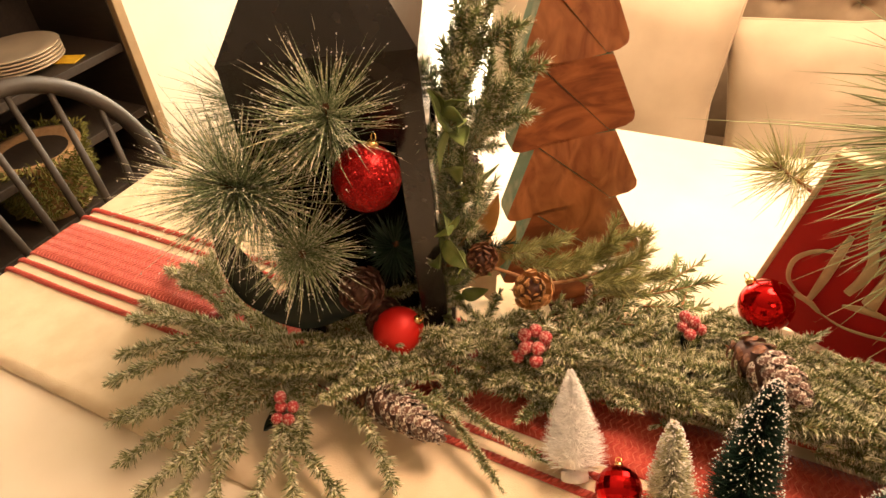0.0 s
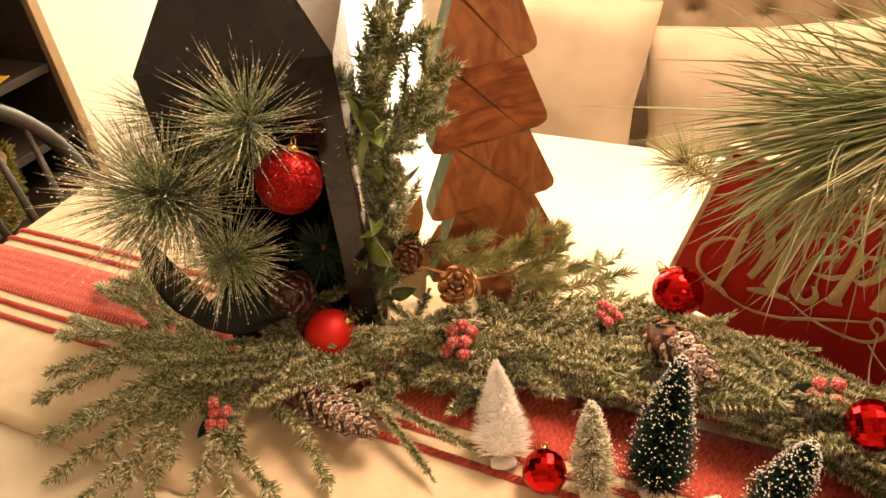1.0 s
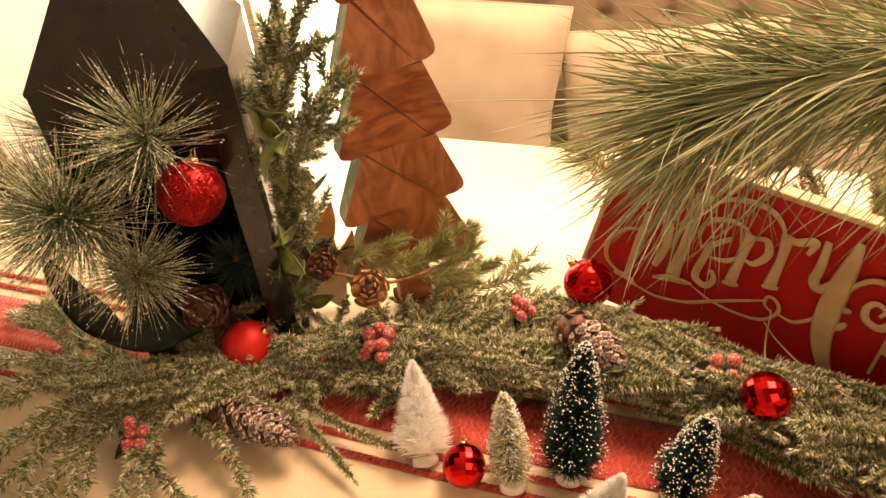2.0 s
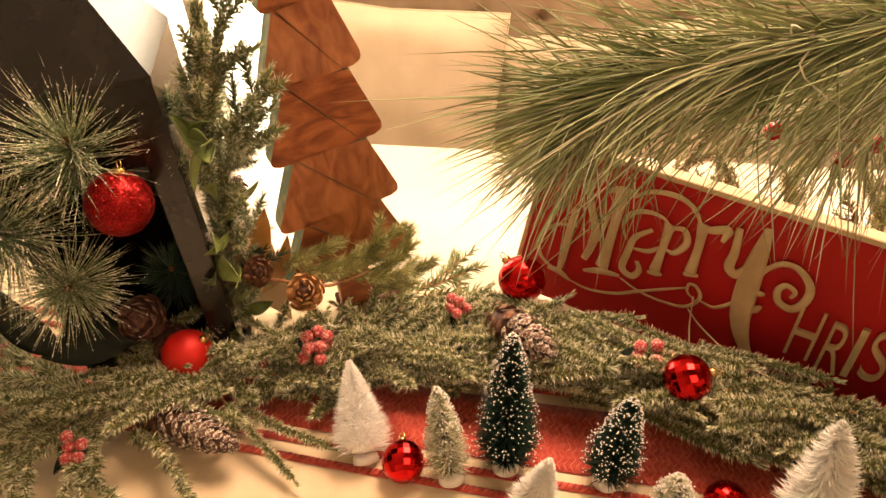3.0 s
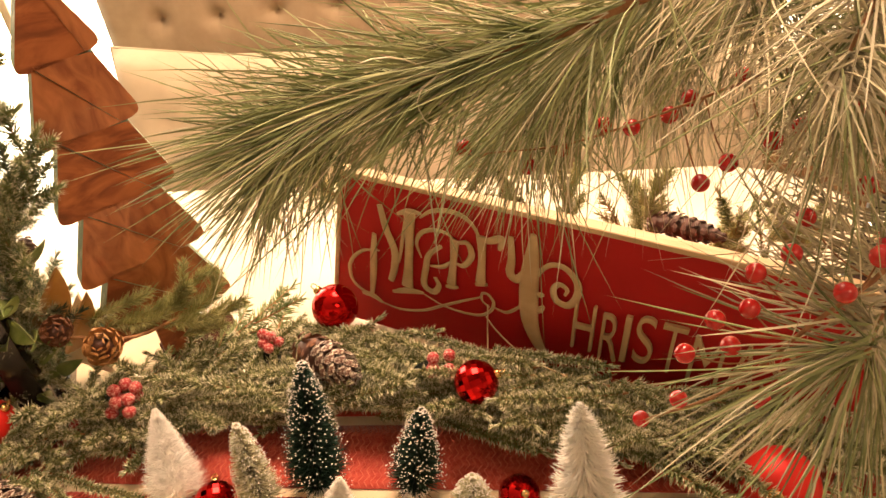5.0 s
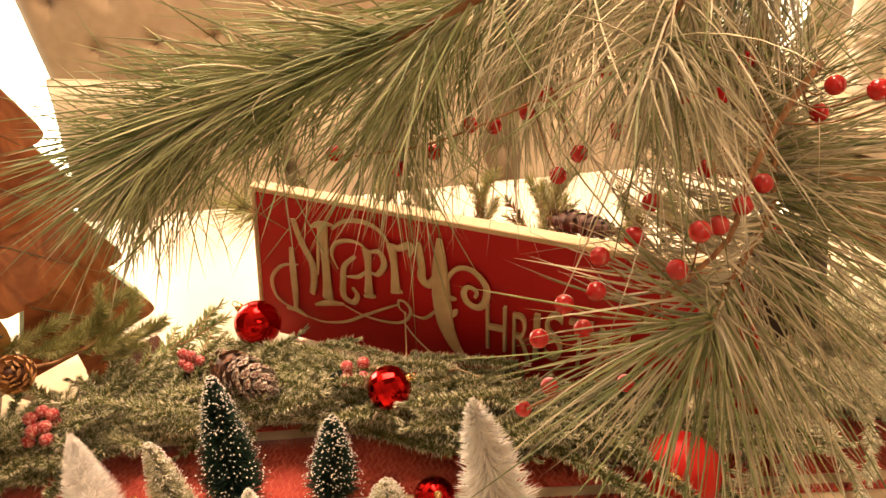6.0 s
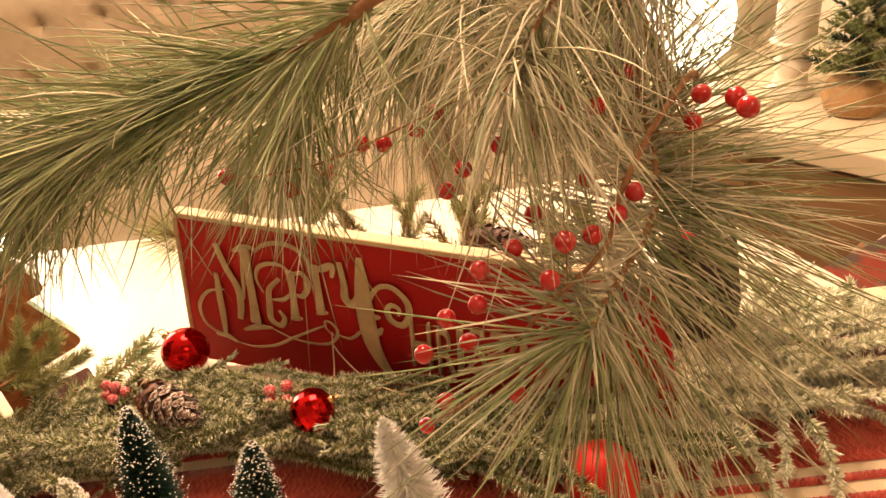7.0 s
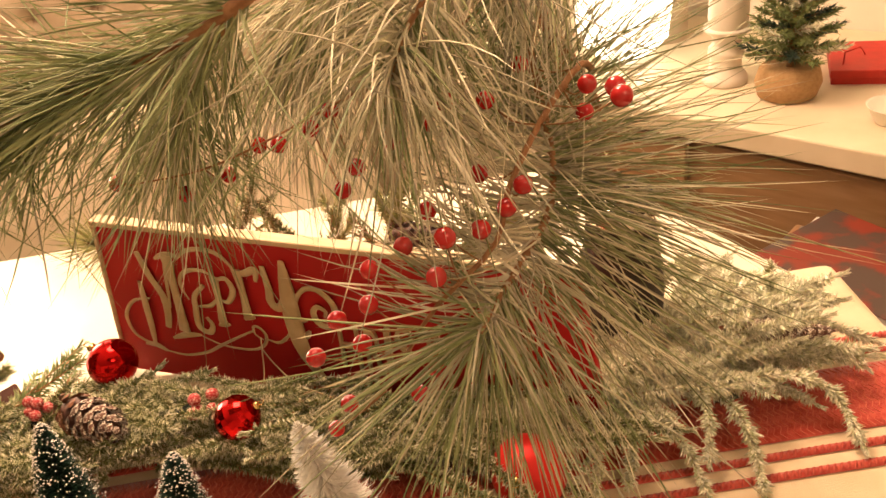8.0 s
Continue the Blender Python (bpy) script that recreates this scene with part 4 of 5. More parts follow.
CU = 0.039
tiers = ((0.075, 0.168, 0.090, 0.052), (0.166, 0.255, 0.081, 0.047), (0.254, 0.343, 0.072, 0.040), (0.342, 0.425, 0.060, 0.032), (0.424, 0.52, 0.047, 0.004))
for i, (b, t, wb, wt) in enumerate(tiers):
    lean = 0.006
    # each tier is cut in two planks by a slanting seam
    left = round_outline([(CU - wb, b - lean, 0.014), (CU + wb * 0.55, b + lean * 0.4, 0.001), (CU - wt * 0.9, t - lean * 0.2, 0.001)], 4)
    right = round_outline([(CU + wb * 0.558, b + lean * 0.4, 0.001), (CU + wb, b + lean, 0.014), (CU + wt, t, 0.002), (CU - wt * 0.885, t, 0.001)], 4)
    plank(left, M_WOODTREE if i % 2 else M_WOODTREE2)
    plank(right, M_WOODTREE2 if i % 3 == 2 else M_WOODTREE)
for i, (b, t, wb, wt) in enumerate(tiers):
    part("backing", prism_bm([(CU - wb * 0.8, b + 0.006), (CU + wb * 0.8, b + 0.008), (CU + wt * 0.85, t - 0.003), (CU - wt * 0.85, t - 0.003)], -TH * 0.7, -TH * 0.15), M_WOODTREE2, wooden_tree)
part("trunk", box_bm(CU - 0.022, CU + 0.022, 0.016, 0.082, -TH * 0.8, -TH * 0.2, 0.002), M_WOODTREE2, wooden_tree)
part("base_board", box_bm(0.015, 0.118, 0.0, 0.018, -0.045, 0.005, 0.003), M_BASEWOOD, wooden_tree, "dark wooden base board")

# ---------------------------------------------------------------- red crate with lettering
CA = -23.1
crate = thing("box_sign", pose(0.135, 1.045, TOP, 0, 0, CA), "red wooden box sign with pale rim and raised greeting", "sign")
HL, HR = 0.246, 0.219
front = [(0.02, 0.012), (0.665, 0.012), (0.640, HR), (0.084, HL)]


def upright(outline, y0, y1, bevel=0.001):
    """A board from an outline in x and z, between y0 and y1."""
    bm = prism_bm([(x, -z) for x, z in outline][::-1], y0, y1, bevel, 1)
    bmesh.ops.transform(bm, matrix=Matrix(((1, 0, 0, 0), (0, 0, 1, 0), (0, -1, 0, 0), (0, 0, 0, 1))), verts=bm.verts)
    bmesh.ops.recalc_face_normals(bm, faces=bm.faces)
    return bm


part("front_panel", upright(front, 0.0, 0.011), M_RED, crate, "red painted front board")
part("rim", upright([(0.079, HL), (0.645, HR), (0.645, HR + 0.007), (0.079, HL + 0.007)], -0.003, 0.013), M_RIM, crate, "pale raw wood rim")
part("foot", box_bm(0.08, 0.58, 0.0115, 0.06, 0.0, 0.012, 0.001, 1), M_RIM, crate, "pale raw wood foot")
part("edge_strip", upright([(0.014, 0.012), (0.02, 0.012), (0.084, HL - 0.001), (0.078, HL - 0.001)], -0.002, 0.013), M_RIM, crate, "pale raw wood edge")


def letter(ch, u, z, height, width, weight=0.0, lean=0.0):
    """One raised letter: lower left corner at u, z in the front board's axes."""
    cu = bpy.data.curves.new("letter", "FONT")
    cu.body, cu.size, cu.extrude, cu.offset = ch, 1.0, 0.02, weight
    tmp = bpy.data.objects.new("letter", cu)
    scene.collection.objects.link(tmp)
    bpy.context.view_layer.update()
    me = bpy.data.meshes.new_from_object(tmp.evaluated_get(bpy.context.evaluated_depsgraph_get()))
    bpy.data.objects.remove(tmp)
    xs = [v.co.x for v in me.vertices]
    ys = [v.co.y for v in me.vertices]
    x0, sx, y0, sy = min(xs), width / (max(xs) - min(xs)), min(ys), height / (max(ys) - min(ys))
    for v in me.vertices:
        y = (v.co.y - y0) * sy
        v.co = (u + (v.co.x - x0) * sx + lean * y, -0.0035 - v.co.z * 0.11, z + y)
    me.materials.clear()
    me.materials.append(M_LETTER)
    me.name = "letter"
    return put("letter", me, crate)


def Z(world_z):
    return world_z - TOP


for k, (ch, u, w) in enumerate((("H", 0.367, 0.026), ("R", 0.3985, 0.022), ("I", 0.423, 0.007), ("S", 0.436, 0.022), ("T", 0.462, 0.027), ("M", 0.494, 0.034), ("A", 0.532, 0.03), ("S", 0.565, 0.024))):
    letter(ch, u, Z(0.821 + (0.002, -0.004, 0.0, 0.005)[k % 4]), 0.066, w * 0.92, -0.012, 0.10)


def swirl(pts, r0, r1, n=40, label=""):
    """A flat raised scroll through points (u, world z) of the front board."""
    line = along([(p[0], -0.004, Z(p[1])) for p in pts], n)
    a = Acc()
    a.tube(line, [r0 + (r1 - r0) * math.sin(math.pi * i / (n - 1)) for i in range(n)], 8)
    for i, v in enumerate(a.v):
        a.v[i] = (v[0], -0.004 + (v[1] + 0.004) * 0.3, v[2])
    return put("scroll", a.mesh("scroll", [M_LETTER], True), crate)


# the word with its scrolls, drawn as brush strokes
swirl(((0.12, 0.896), (0.092, 0.889), (0.069, 0.865), (0.066, 0.838), (0.078, 0.824), (0.095, 0.82)), 0.0012, 0.003)
swirl(((0.117, 0.921), (0.11, 0.89), (0.102, 0.852), (0.094, 0.82)), 0.003, 0.0052)
swirl(((0.078, 0.818), (0.094, 0.818), (0.109, 0.81)), 0.0022, 0.0045)
swirl(((0.133, 0.965), (0.136, 0.932), (0.143, 0.901), (0.138, 0.874), (0.129, 0.852)), 0.0042, 0.0055)
swirl(((0.147, 0.885), (0.157, 0.919), (0.166, 0.951)), 0.0015, 0.0026)
swirl(((0.174, 0.964), (0.169, 0.932), (0.16, 0.883), (0.153, 0.849)), 0.0085, 0.0058)
swirl(((0.129, 0.834), (0.152, 0.842), (0.176, 0.845)), 0.002, 0.0048)
swirl(((0.156, 0.957), (0.173, 0.964), (0.19, 0.964)), 0.002, 0.004)
swirl(((0.177, 0.843), (0.201, 0.833), (0.229, 0.83), (0.253, 0.833), (0.267, 0.843), (0.273, 0.857), (0.267, 0.868), (0.259, 0.868), (0.258, 0.857), (0.267, 0.849)), 0.0011, 0.0022)
swirl(((0.109, 0.81), (0.137, 0.807), (0.172, 0.816), (0.201, 0.832), (0.232, 0.849), (0.259, 0.863)), 0.0011, 0.0022)
swirl(((0.272, 0.851), (0.288, 0.848), (0.303, 0.859), (0.312, 0.872)), 0.0011, 0.0022)
swirl(((0.187, 0.958), (0.203, 0.97), (0.224, 0.975), (0.244, 0.972), (0.257, 0.96), (0.264, 0.942)), 0.0014, 0.0034)
swirl(((0.181, 0.9), (0.177, 0.92), (0.186, 0.937), (0.203, 0.945), (0.22, 0.944), (0.232, 0.935)), 0.0012, 0.003)
swirl(((0.211, 0.924), (0.192, 0.907), (0.185, 0.886), (0.179, 0.859), (0.191, 0.851), (0.2, 0.863), (0.196, 0.875)), 0.0026, 0.0046)
swirl(((0.191, 0.891), (0.209, 0.894), (0.221, 0.904)), 0.0014, 0.003)
swirl(((0.23, 0.937), (0.225, 0.906), (0.218, 0.87)), 0.0065, 0.0045)
swirl(((0.21, 0.865), (0.219, 0.867), (0.227, 0.868)), 0.002, 0.004)
swirl(((0.231, 0.933), (0.246, 0.936), (0.25, 0.92), (0.238, 0.903), (0.227, 0.904)), 0.0018, 0.0042)
swirl(((0.265, 0.95), (0.263, 0.919), (0.258, 0.884)), 0.0068, 0.0048)
swirl(((0.251, 0.879), (0.258, 0.882), (0.267, 0.883)), 0.002, 0.004)
swirl(((0.259, 0.945), (0.274, 0.946), (0.29, 0.952), (0.286, 0.936)), 0.0022, 0.0048)
swirl(((0.301, 0.958), (0.3, 0.928), (0.297, 0.909), (0.304, 0.901), (0.314, 0.912), (0.319, 0.928)), 0.0034, 0.0056)
swirl(((0.328, 0.967), (0.325, 0.942), (0.321, 0.912), (0.318, 0.879), (0.318, 0.845), (0.326, 0.814), (0.339, 0.792)), 0.0035, 0.012)
swirl(((0.323, 0.905), (0.337, 0.925)), 0.0018, 0.0035)
swirl(((0.326, 0.886), (0.337, 0.888)), 0.0018, 0.004)
swirl(((0.327, 0.859), (0.336, 0.872)), 0.0018, 0.004)
swirl(((0.326, 0.902), (0.334, 0.92), (0.347, 0.932), (0.363, 0.931), (0.376, 0.914), (0.374, 0.894), (0.364, 0.881), (0.351, 0.885), (0.348, 0.899), (0.355, 0.908), (0.364, 0.903), (0.361, 0.894)), 0.0018, 0.0046)
# twine hanging from the lettering
for pts in (((0.262, -0.006, 0.085), (0.285, -0.02, 0.078), (0.33, -0.045, 0.078), (0.385, -0.06, 0.082)), ((0.266, -0.006, 0.105), (0.275, -0.03, 0.075), (0.30, -0.075, 0.065), (0.345, -0.105, 0.066))):
    a = Acc()
    a.tube(along(pts, 24), 0.0009, 5)
    put("twine", a.mesh("twine", [M_TWINE], True), crate, None, "thin pale twine")
CM = pose(0.135, 1.045, TOP, 0, 0, CA)
crate_greens = thing("sign_greens", pose(0, 0, 0), "green and frosted sprigs standing behind the red sign", "greenery")
random.seed(71)
for i in range(34):
    x = random.uniform(0.1, 0.62)
    p = CM @ Vector((x, random.uniform(0.05, 0.13), random.uniform(0.10, 0.19)))
    d = Vector((random.uniform(-0.7, 0.7), random.uniform(-0.2, 0.7), random.uniform(0.15, 0.75))).normalized()
    lay(random.choice(CEDAR + GREENS + FROST[3:5]), p, p + d * random.uniform(0.07, 0.11), roll=random.random() * 3, parent=crate_greens, name="sprig")
pine_tip = pom("pine_pick", (0.155, 1.09, 0.93), (-0.7, -0.3, 0.6), M_CEDAR, 0.062, 230, 0.0006, "olive pine pick at the sign's corner", 0.05, False)

# ---------------------------------------------------------------- cedar twig before the wooden tree
cedar = thing("cedar_pick", pose(0, 0, 0), "olive green cedar pick with brown twigs before the wooden tree", "greenery")
random.seed(81)
for p, q in (((-0.12, 0.885, 0.875), (-0.02, 0.925, 0.895)), ((-0.08, 0.885, 0.87), (0.015, 0.925, 0.885)), ((-0.05, 0.885, 0.86), (0.03, 0.94, 0.90)), ((-0.01, 0.89, 0.865), (0.06, 0.94, 0.88)), ((-0.01, 0.90, 0.87), (0.045, 0.955, 0.925)), ((0.005, 0.89, 0.86), (0.07, 0.95, 0.90)), ((0.01, 0.89, 0.85), (0.08, 0.955, 0.865))):
    lay(random.choice(CEDAR), p, q, roll=random.uniform(-1, 1), parent=cedar, name="sprig")
for p, q in (((-0.16, 0.86, 0.88), (-0.10, 0.88, 0.925)), ((-0.15, 0.85, 0.88), (-0.07, 0.87, 0.925))):
    lay(sprig_mesh("dark_sprig", M_DARKGREEN, 0.09, 0.02, 200, 0.0006, 0.9), p, q, parent=cedar, name="sprig")
a = Acc()
a.tube(along([(-0.17, 0.85, 0.87), (-0.10, 0.855, 0.885), (-0.03, 0.87, 0.872), (0.03, 0.93, 0.87)], 16), 0.002, 6)
put("twig", a.mesh("twig", [M_TWIG], True), cedar)

# ---------------------------------------------------------------- tall mixed spray behind the lantern
spray = thing("mixed_spray", pose(0.012, -0.078, 0) @ Matrix.Diagonal((0.85, 1, 1, 1)), "tall spray of fir, boxwood and magnolia beside the lantern", "greenery")
random.seed(91)
SPRAYFIR = [sprig_mesh("fir_sprig", m, 0.16, 0.022, 520, 0.0008, 0.95, side=4, tip=M_FROSTTIP, ahead=(0.35, 0.9)) for m in (M_GREEN, M_SNOWPINE, M_SNOWPINE)]
for p, q in (((-0.20, 0.95, 0.93), (-0.17, 0.955, 1.13)), ((-0.19, 0.95, 1.02), (-0.125, 0.96, 1.18)), ((-0.21, 0.95, 0.84), (-0.17, 0.93, 0.99)), ((-0.21, 0.95, 0.80), (-0.15, 0.92, 0.92)), ((-0.18, 0.96, 1.0), (-0.09, 0.98, 1.10)), ((-0.20, 0.95, 0.86), (-0.12, 0.95, 0.99)), ((-0.22, 0.96, 0.77), (-0.20, 0.93, 0.90)), ((-0.17, 0.96, 1.10), (-0.10, 0.975, 1.23)), ((-0.2, 0.96, 1.05), (-0.15, 0.96, 1.16)),
             ((-0.19, 0.955, 0.98), (-0.12, 0.945, 1.07)), ((-0.18, 0.955, 1.08), (-0.13, 0.95, 1.20)), ((-0.20, 0.95, 0.90), (-0.14, 0.935, 1.03)), ((-0.17, 0.965, 1.02), (-0.085, 0.985, 1.14)), ((-0.21, 0.95, 0.80), (-0.185, 0.925, 0.95))):
    lay(random.choice(SPRAYFIR), p, q, roll=random.random() * 3, parent=spray, name="sprig")
a = Acc()
a.tube(along([(-0.22, 0.96, 0.757), (-0.21, 0.95, 0.9), (-0.19, 0.955, 1.05), (-0.13, 0.97, 1.22)], 16), [0.003 - 0.002 * i / 15 for i in range(16)], 6)
put("stem", a.mesh("stem", [M_TWIG], True), spray)
box_leaf = [leaf_mesh(0.036, 0.009, M_LEAF, 0.3), leaf_mesh(0.046, 0.011, M_LEAF, 0.2)]
for i in range(26):
    z = random.choice((random.uniform(0.80, 0.92), random.uniform(0.90, 0.99), random.uniform(1.0, 1.09)))
    p = Vector((-0.195 + random.uniform(-0.008, 0.02) + (z - 0.8) * 0.12, 0.925 + random.uniform(-0.02, 0.015), z))
    d = Vector((random.uniform(-0.6, 1), random.uniform(-0.9, 0.2), random.uniform(-0.3, 0.7)))
    put("leaf", random.choice(box_leaf), spray, aim(p, d, random.random() * 6))
for p, d, L in (((-0.20, 0.950, 0.865), (0.75, 0.0, 0.8), 0.125), ((-0.165, 0.95, 0.845), (0.7, 0.1, 0.75), 0.10), ((-0.19, 0.94, 0.97), (0.75, 0.2, 0.25), 0.075)):
    put("magnolia_leaf", leaf_mesh(L, L * 0.2, M_MAGNOLIA if L > 0.09 else M_LEAF, 0.15), spray, aim(p, d, 2.6), "bronze backed magnolia leaf")
# dark glossy leaves at the lantern's foot
def broad_leaf(rib, half, fold):
    """A broad leaf along a curved rib, folded along it, with thickness and a wavy edge."""
    line = along(rib, 15)
    a = Acc()
    for side in (0, 1):
        for i, p in enumerate(line):
            t = i / 14
            tan = (line[min(i + 1, 14)] - line[max(i - 1, 0)]).normalized()
            across = tan.cross(Vector((0.35, -0.7, 0.62))).normalized()
            up = across.cross(tan)
            w = half * math.sin(math.pi * t ** 0.85) + 0.0004
            for k in (-1, -0.5, 0, 0.5, 1):
                lift = fold * abs(k) * w + 0.002 * math.sin(9 * t + 2 * k)
                a.v.append(tuple(p + across * (w * k) + up * (lift - 0.0007 * side)))
    for i in range(14):
        for k in range(4):
            q = 5 * i + k
            a.f += [(q, q + 1, q + 6, q + 5), (75 + q + 5, 75 + q + 6, 75 + q + 1, 75 + q)]
            a.s += [0, 0]
        for k in (0, 4):
            q = 5 * i + k
            a.f.append((q, q + 5, 75 + q + 5, 75 + q))
            a.s.append(0)
    return a.mesh("leaf", [M_DARKLEAF], True)


for rib, half, fold in ((((-0.335, 0.705, 0.985), (-0.322, 0.71, 0.925), (-0.305, 0.715, 0.885), (-0.29, 0.72, 0.86)), 0.019, 0.25),
                        (((-0.315, 0.712, 0.862), (-0.275, 0.727, 0.872), (-0.235, 0.747, 0.876), (-0.195, 0.765, 0.868)), 0.026, -0.2)):
    ob = put("magnolia_leaf", broad_leaf(rib, half, fold), None)
    tagged(ob, "large dark green glossy leaf at the foot of the lantern", "leaf", "dark leaves")
# whitewashed star behind the lantern
star = thing("wooden_star", Matrix.Translation((-0.155, 0.925, 0.815)) @ Matrix.Rotation(radians(30), 4, "Z") @ Matrix.Rotation(radians(80), 4, "X"), "whitewashed wooden star leaning beside the lantern", "star")
pts = []
for i in range(10):
    r = 0.068 if i % 2 == 0 else 0.029
    pts.append((r * math.sin(math.pi * i / 5 + 0.3), r * math.cos(math.pi * i / 5 + 0.3)))
part("star_board", prism_bm(pts[::-1], -0.012, 0.0, 0.0015, 1), M_STARWOOD, star)

# ---------------------------------------------------------------- pine arrangement in a dark vase
vase = thing("vase", pose(0.792, 0.905, TOP) @ Matrix.Diagonal((0.88, 0.88, 1, 1)), "dark brown turned vase holding pine branches", "vase")
a = Acc()
a.lathe([(0.034, 0.004), (0.042, 0.012), (0.05, 0.06), (0.052, 0.12), (0.044, 0.18), (0.038, 0.215), (0.042, 0.232), (0.037, 0.232), (0.033, 0.21), (0.04, 0.12), (0.0003, 0.1)], 28)
put("body", a.mesh("body", [M_VASE], True), vase)
a = Acc()
a.lathe([(0.0385, 0.205), (0.041, 0.212), (0.0415, 0.222), (0.0395, 0.226)], 28)
put("collar", a.mesh("collar", [M_SILVER], True), vase, None, "silver foil collar")

arrangement = thing("pine_arrangement", pose(0, 0, 0), "long needle pine branches with glossy red berries in the vase", "pine branches")


def pine_branch(pts, thick, tufts, needle, per, r, mats, droop=0.25, n=30, start=0.3, ahead=0.9, pale=0.24, curly=0.42):
    """A pine branch with bundles of long needles that sweep towards its tip and hang a little."""
    line = along(pts, n)
    a = Acc()
    a.tube(line, [thick * (1 - 0.55 * i / (n - 1)) * random.uniform(0.88, 1.14) for i in range(n)], 7)
    ob = put("branch", a.mesh("branch", [M_TWIG], True), arrangement, None, "brown bark branch")
    b = Acc()
    for i in range(tufts):
        t = start + (1 - start) * ((i + random.random()) / tufts) ** 0.78
        k = min(int(t * (n - 1)), n - 2)
        p = line[k].lerp(line[k + 1], t * (n - 1) - k)
        tan = (line[min(k + 2, n - 1)] - line[max(k - 1, 0)]).normalized()
        an = random.random() * 6.2832
        ax = tan.orthogonal().normalized()
        out = ax * math.cos(an) + tan.cross(ax) * math.sin(an)
        base = (tan * ahead * random.uniform(0.25, 1.3) + out * random.uniform(0.3, 0.8)).normalized()
        for j in range(per):
            d = base + Vector((random.gauss(0, 0.18), random.gauss(0, 0.18), random.gauss(0, 0.18)))
            L = needle * random.uniform(0.6, 1.05) * (1 - 0.18 * max(0.0, t - 0.7) / 0.3)
            curl = 0.12 if random.random() < 0.6 else curly
            bend = Vector((random.gauss(0, curl), random.gauss(0, curl), -droop * random.uniform(0.3, 1.4)))
            b.needle(p + out * thick * 0.5, d, L, r * random.uniform(0.75, 1.25), bend, 5, 1 if random.random() < pale else 0)
    put("needles", b.mesh("needles", mats), ob)
    return line


random.seed(101)
NECK = (0.795, 0.902, 0.975)
GREENISH, GREYISH = [M_LONGPINE, M_LONGPINE2], [M_LONGPINE2, M_LONGPINE]


def hub_needles(centre, facing, needle, count, r, mats, wide, droop, back=0.05):
    """A burst of long needles near a branch end."""
    b = Acc()
    f = Vector(facing).normalized()
    ax = f.orthogonal().normalized()
    bx = f.cross(ax)
    for i in range(count):
        an = random.random() * 6.2832
        d = f * random.uniform(0.25, 1.0) + (ax * math.cos(an) + bx * math.sin(an)) * random.uniform(0.3, 1.0) * wide
        p = Vector(centre) - f * random.uniform(0, back) + Vector((random.gauss(0, 0.006), random.gauss(0, 0.006), random.gauss(0, 0.006)))
        curl = 0.12 if random.random() < 0.55 else 0.48
        b.needle(p, d, needle * random.uniform(0.6, 1.1), r * random.uniform(0.8, 1.2), (random.gauss(0, curl), random.gauss(0, curl), -droop * random.uniform(0.4, 1.3)), 5, 0 if random.random() < 0.65 else 1)
    put("needles", b.mesh("needles", mats), arrangement)


RIGHTWARD, UPWARD, INWARD = Vector((0.986, -0.07, -0.154)), Vector((0.167, 0.541, 0.825)), Vector((-0.026, 0.838, -0.544))


def combed(line, t0, t1, count, needle, r, mats, a0, a1, loose, share=0.6, bend=(0, 0, 0), curl=0.08):
    """Needles combed to one side of a stem; their angle below level turns from a0 to a1 along it."""
    b = Acc()
    n = len(line)
    for i in range(count):
        s = (i + random.random()) / count
        t = (t0 + (t1 - t0) * s) * (n - 1)
        k = min(int(t), n - 2)
        p = line[k].lerp(line[k + 1], t - k) + Vector((random.gauss(0, 0.002), random.gauss(0, 0.002), random.gauss(0, 0.002)))
        an = math.radians(a0 + (a1 - a0) * s + random.gauss(0, loose))
        d = RIGHTWARD * math.cos(an) - UPWARD * math.sin(an) + INWARD * random.gauss(0, 0.28)
        b.needle(p, d, needle * random.uniform(0.65, 1.1), r * random.uniform(0.8, 1.2), Vector(bend) * random.uniform(0.3, 1.3) + Vector((random.gauss(0, curl), random.gauss(0, curl), random.gauss(0, curl))), 5, 0 if random.random() < share else 1)
    put("needles", b.mesh("needles", mats), arrangement)


A_LINE = pine_branch([NECK, (0.745, 0.87, 1.11), (0.69, 0.82, 1.235), (0.56, 0.735, 1.275), (0.48, 0.712, 1.252), (0.39, 0.70, 1.232), (0.315, 0.697, 1.212), (0.275, 0.695, 1.193)], 0.006, 430, 0.122, 3, 0.0007, GREENISH, 0.10, 40, 0.48, 1.2, 0.14, 0.26)
A2 = pine_branch([(0.56, 0.735, 1.285), (0.50, 0.74, 1.25), (0.455, 0.75, 1.20), (0.43, 0.755, 1.165)], 0.003, 130, 0.11, 3, 0.00066, GREENISH, 0.35, 20, 0.25)
A3 = pine_branch([(0.66, 0.78, 1.27), (0.60, 0.80, 1.27), (0.54, 0.82, 1.235), (0.52, 0.825, 1.20)], 0.003, 170, 0.12, 3, 0.00068, GREYISH, 0.7, 20, 0.2, 0.6)
A4 = pine_branch([(0.70, 0.80, 1.25), (0.66, 0.74, 1.27), (0.62, 0.69, 1.25), (0.60, 0.66, 1.225)], 0.0028, 90, 0.11, 3, 0.0008, GREYISH, 0.6, 20, 0.2, 0.5)
A5 = pine_branch([(0.72, 0.82, 1.22), (0.70, 0.79, 1.26), (0.66, 0.77, 1.30), (0.62, 0.76, 1.32)], 0.0028, 90, 0.12, 3, 0.0008, GREYISH, 0.4, 20, 0.1, 0.5)
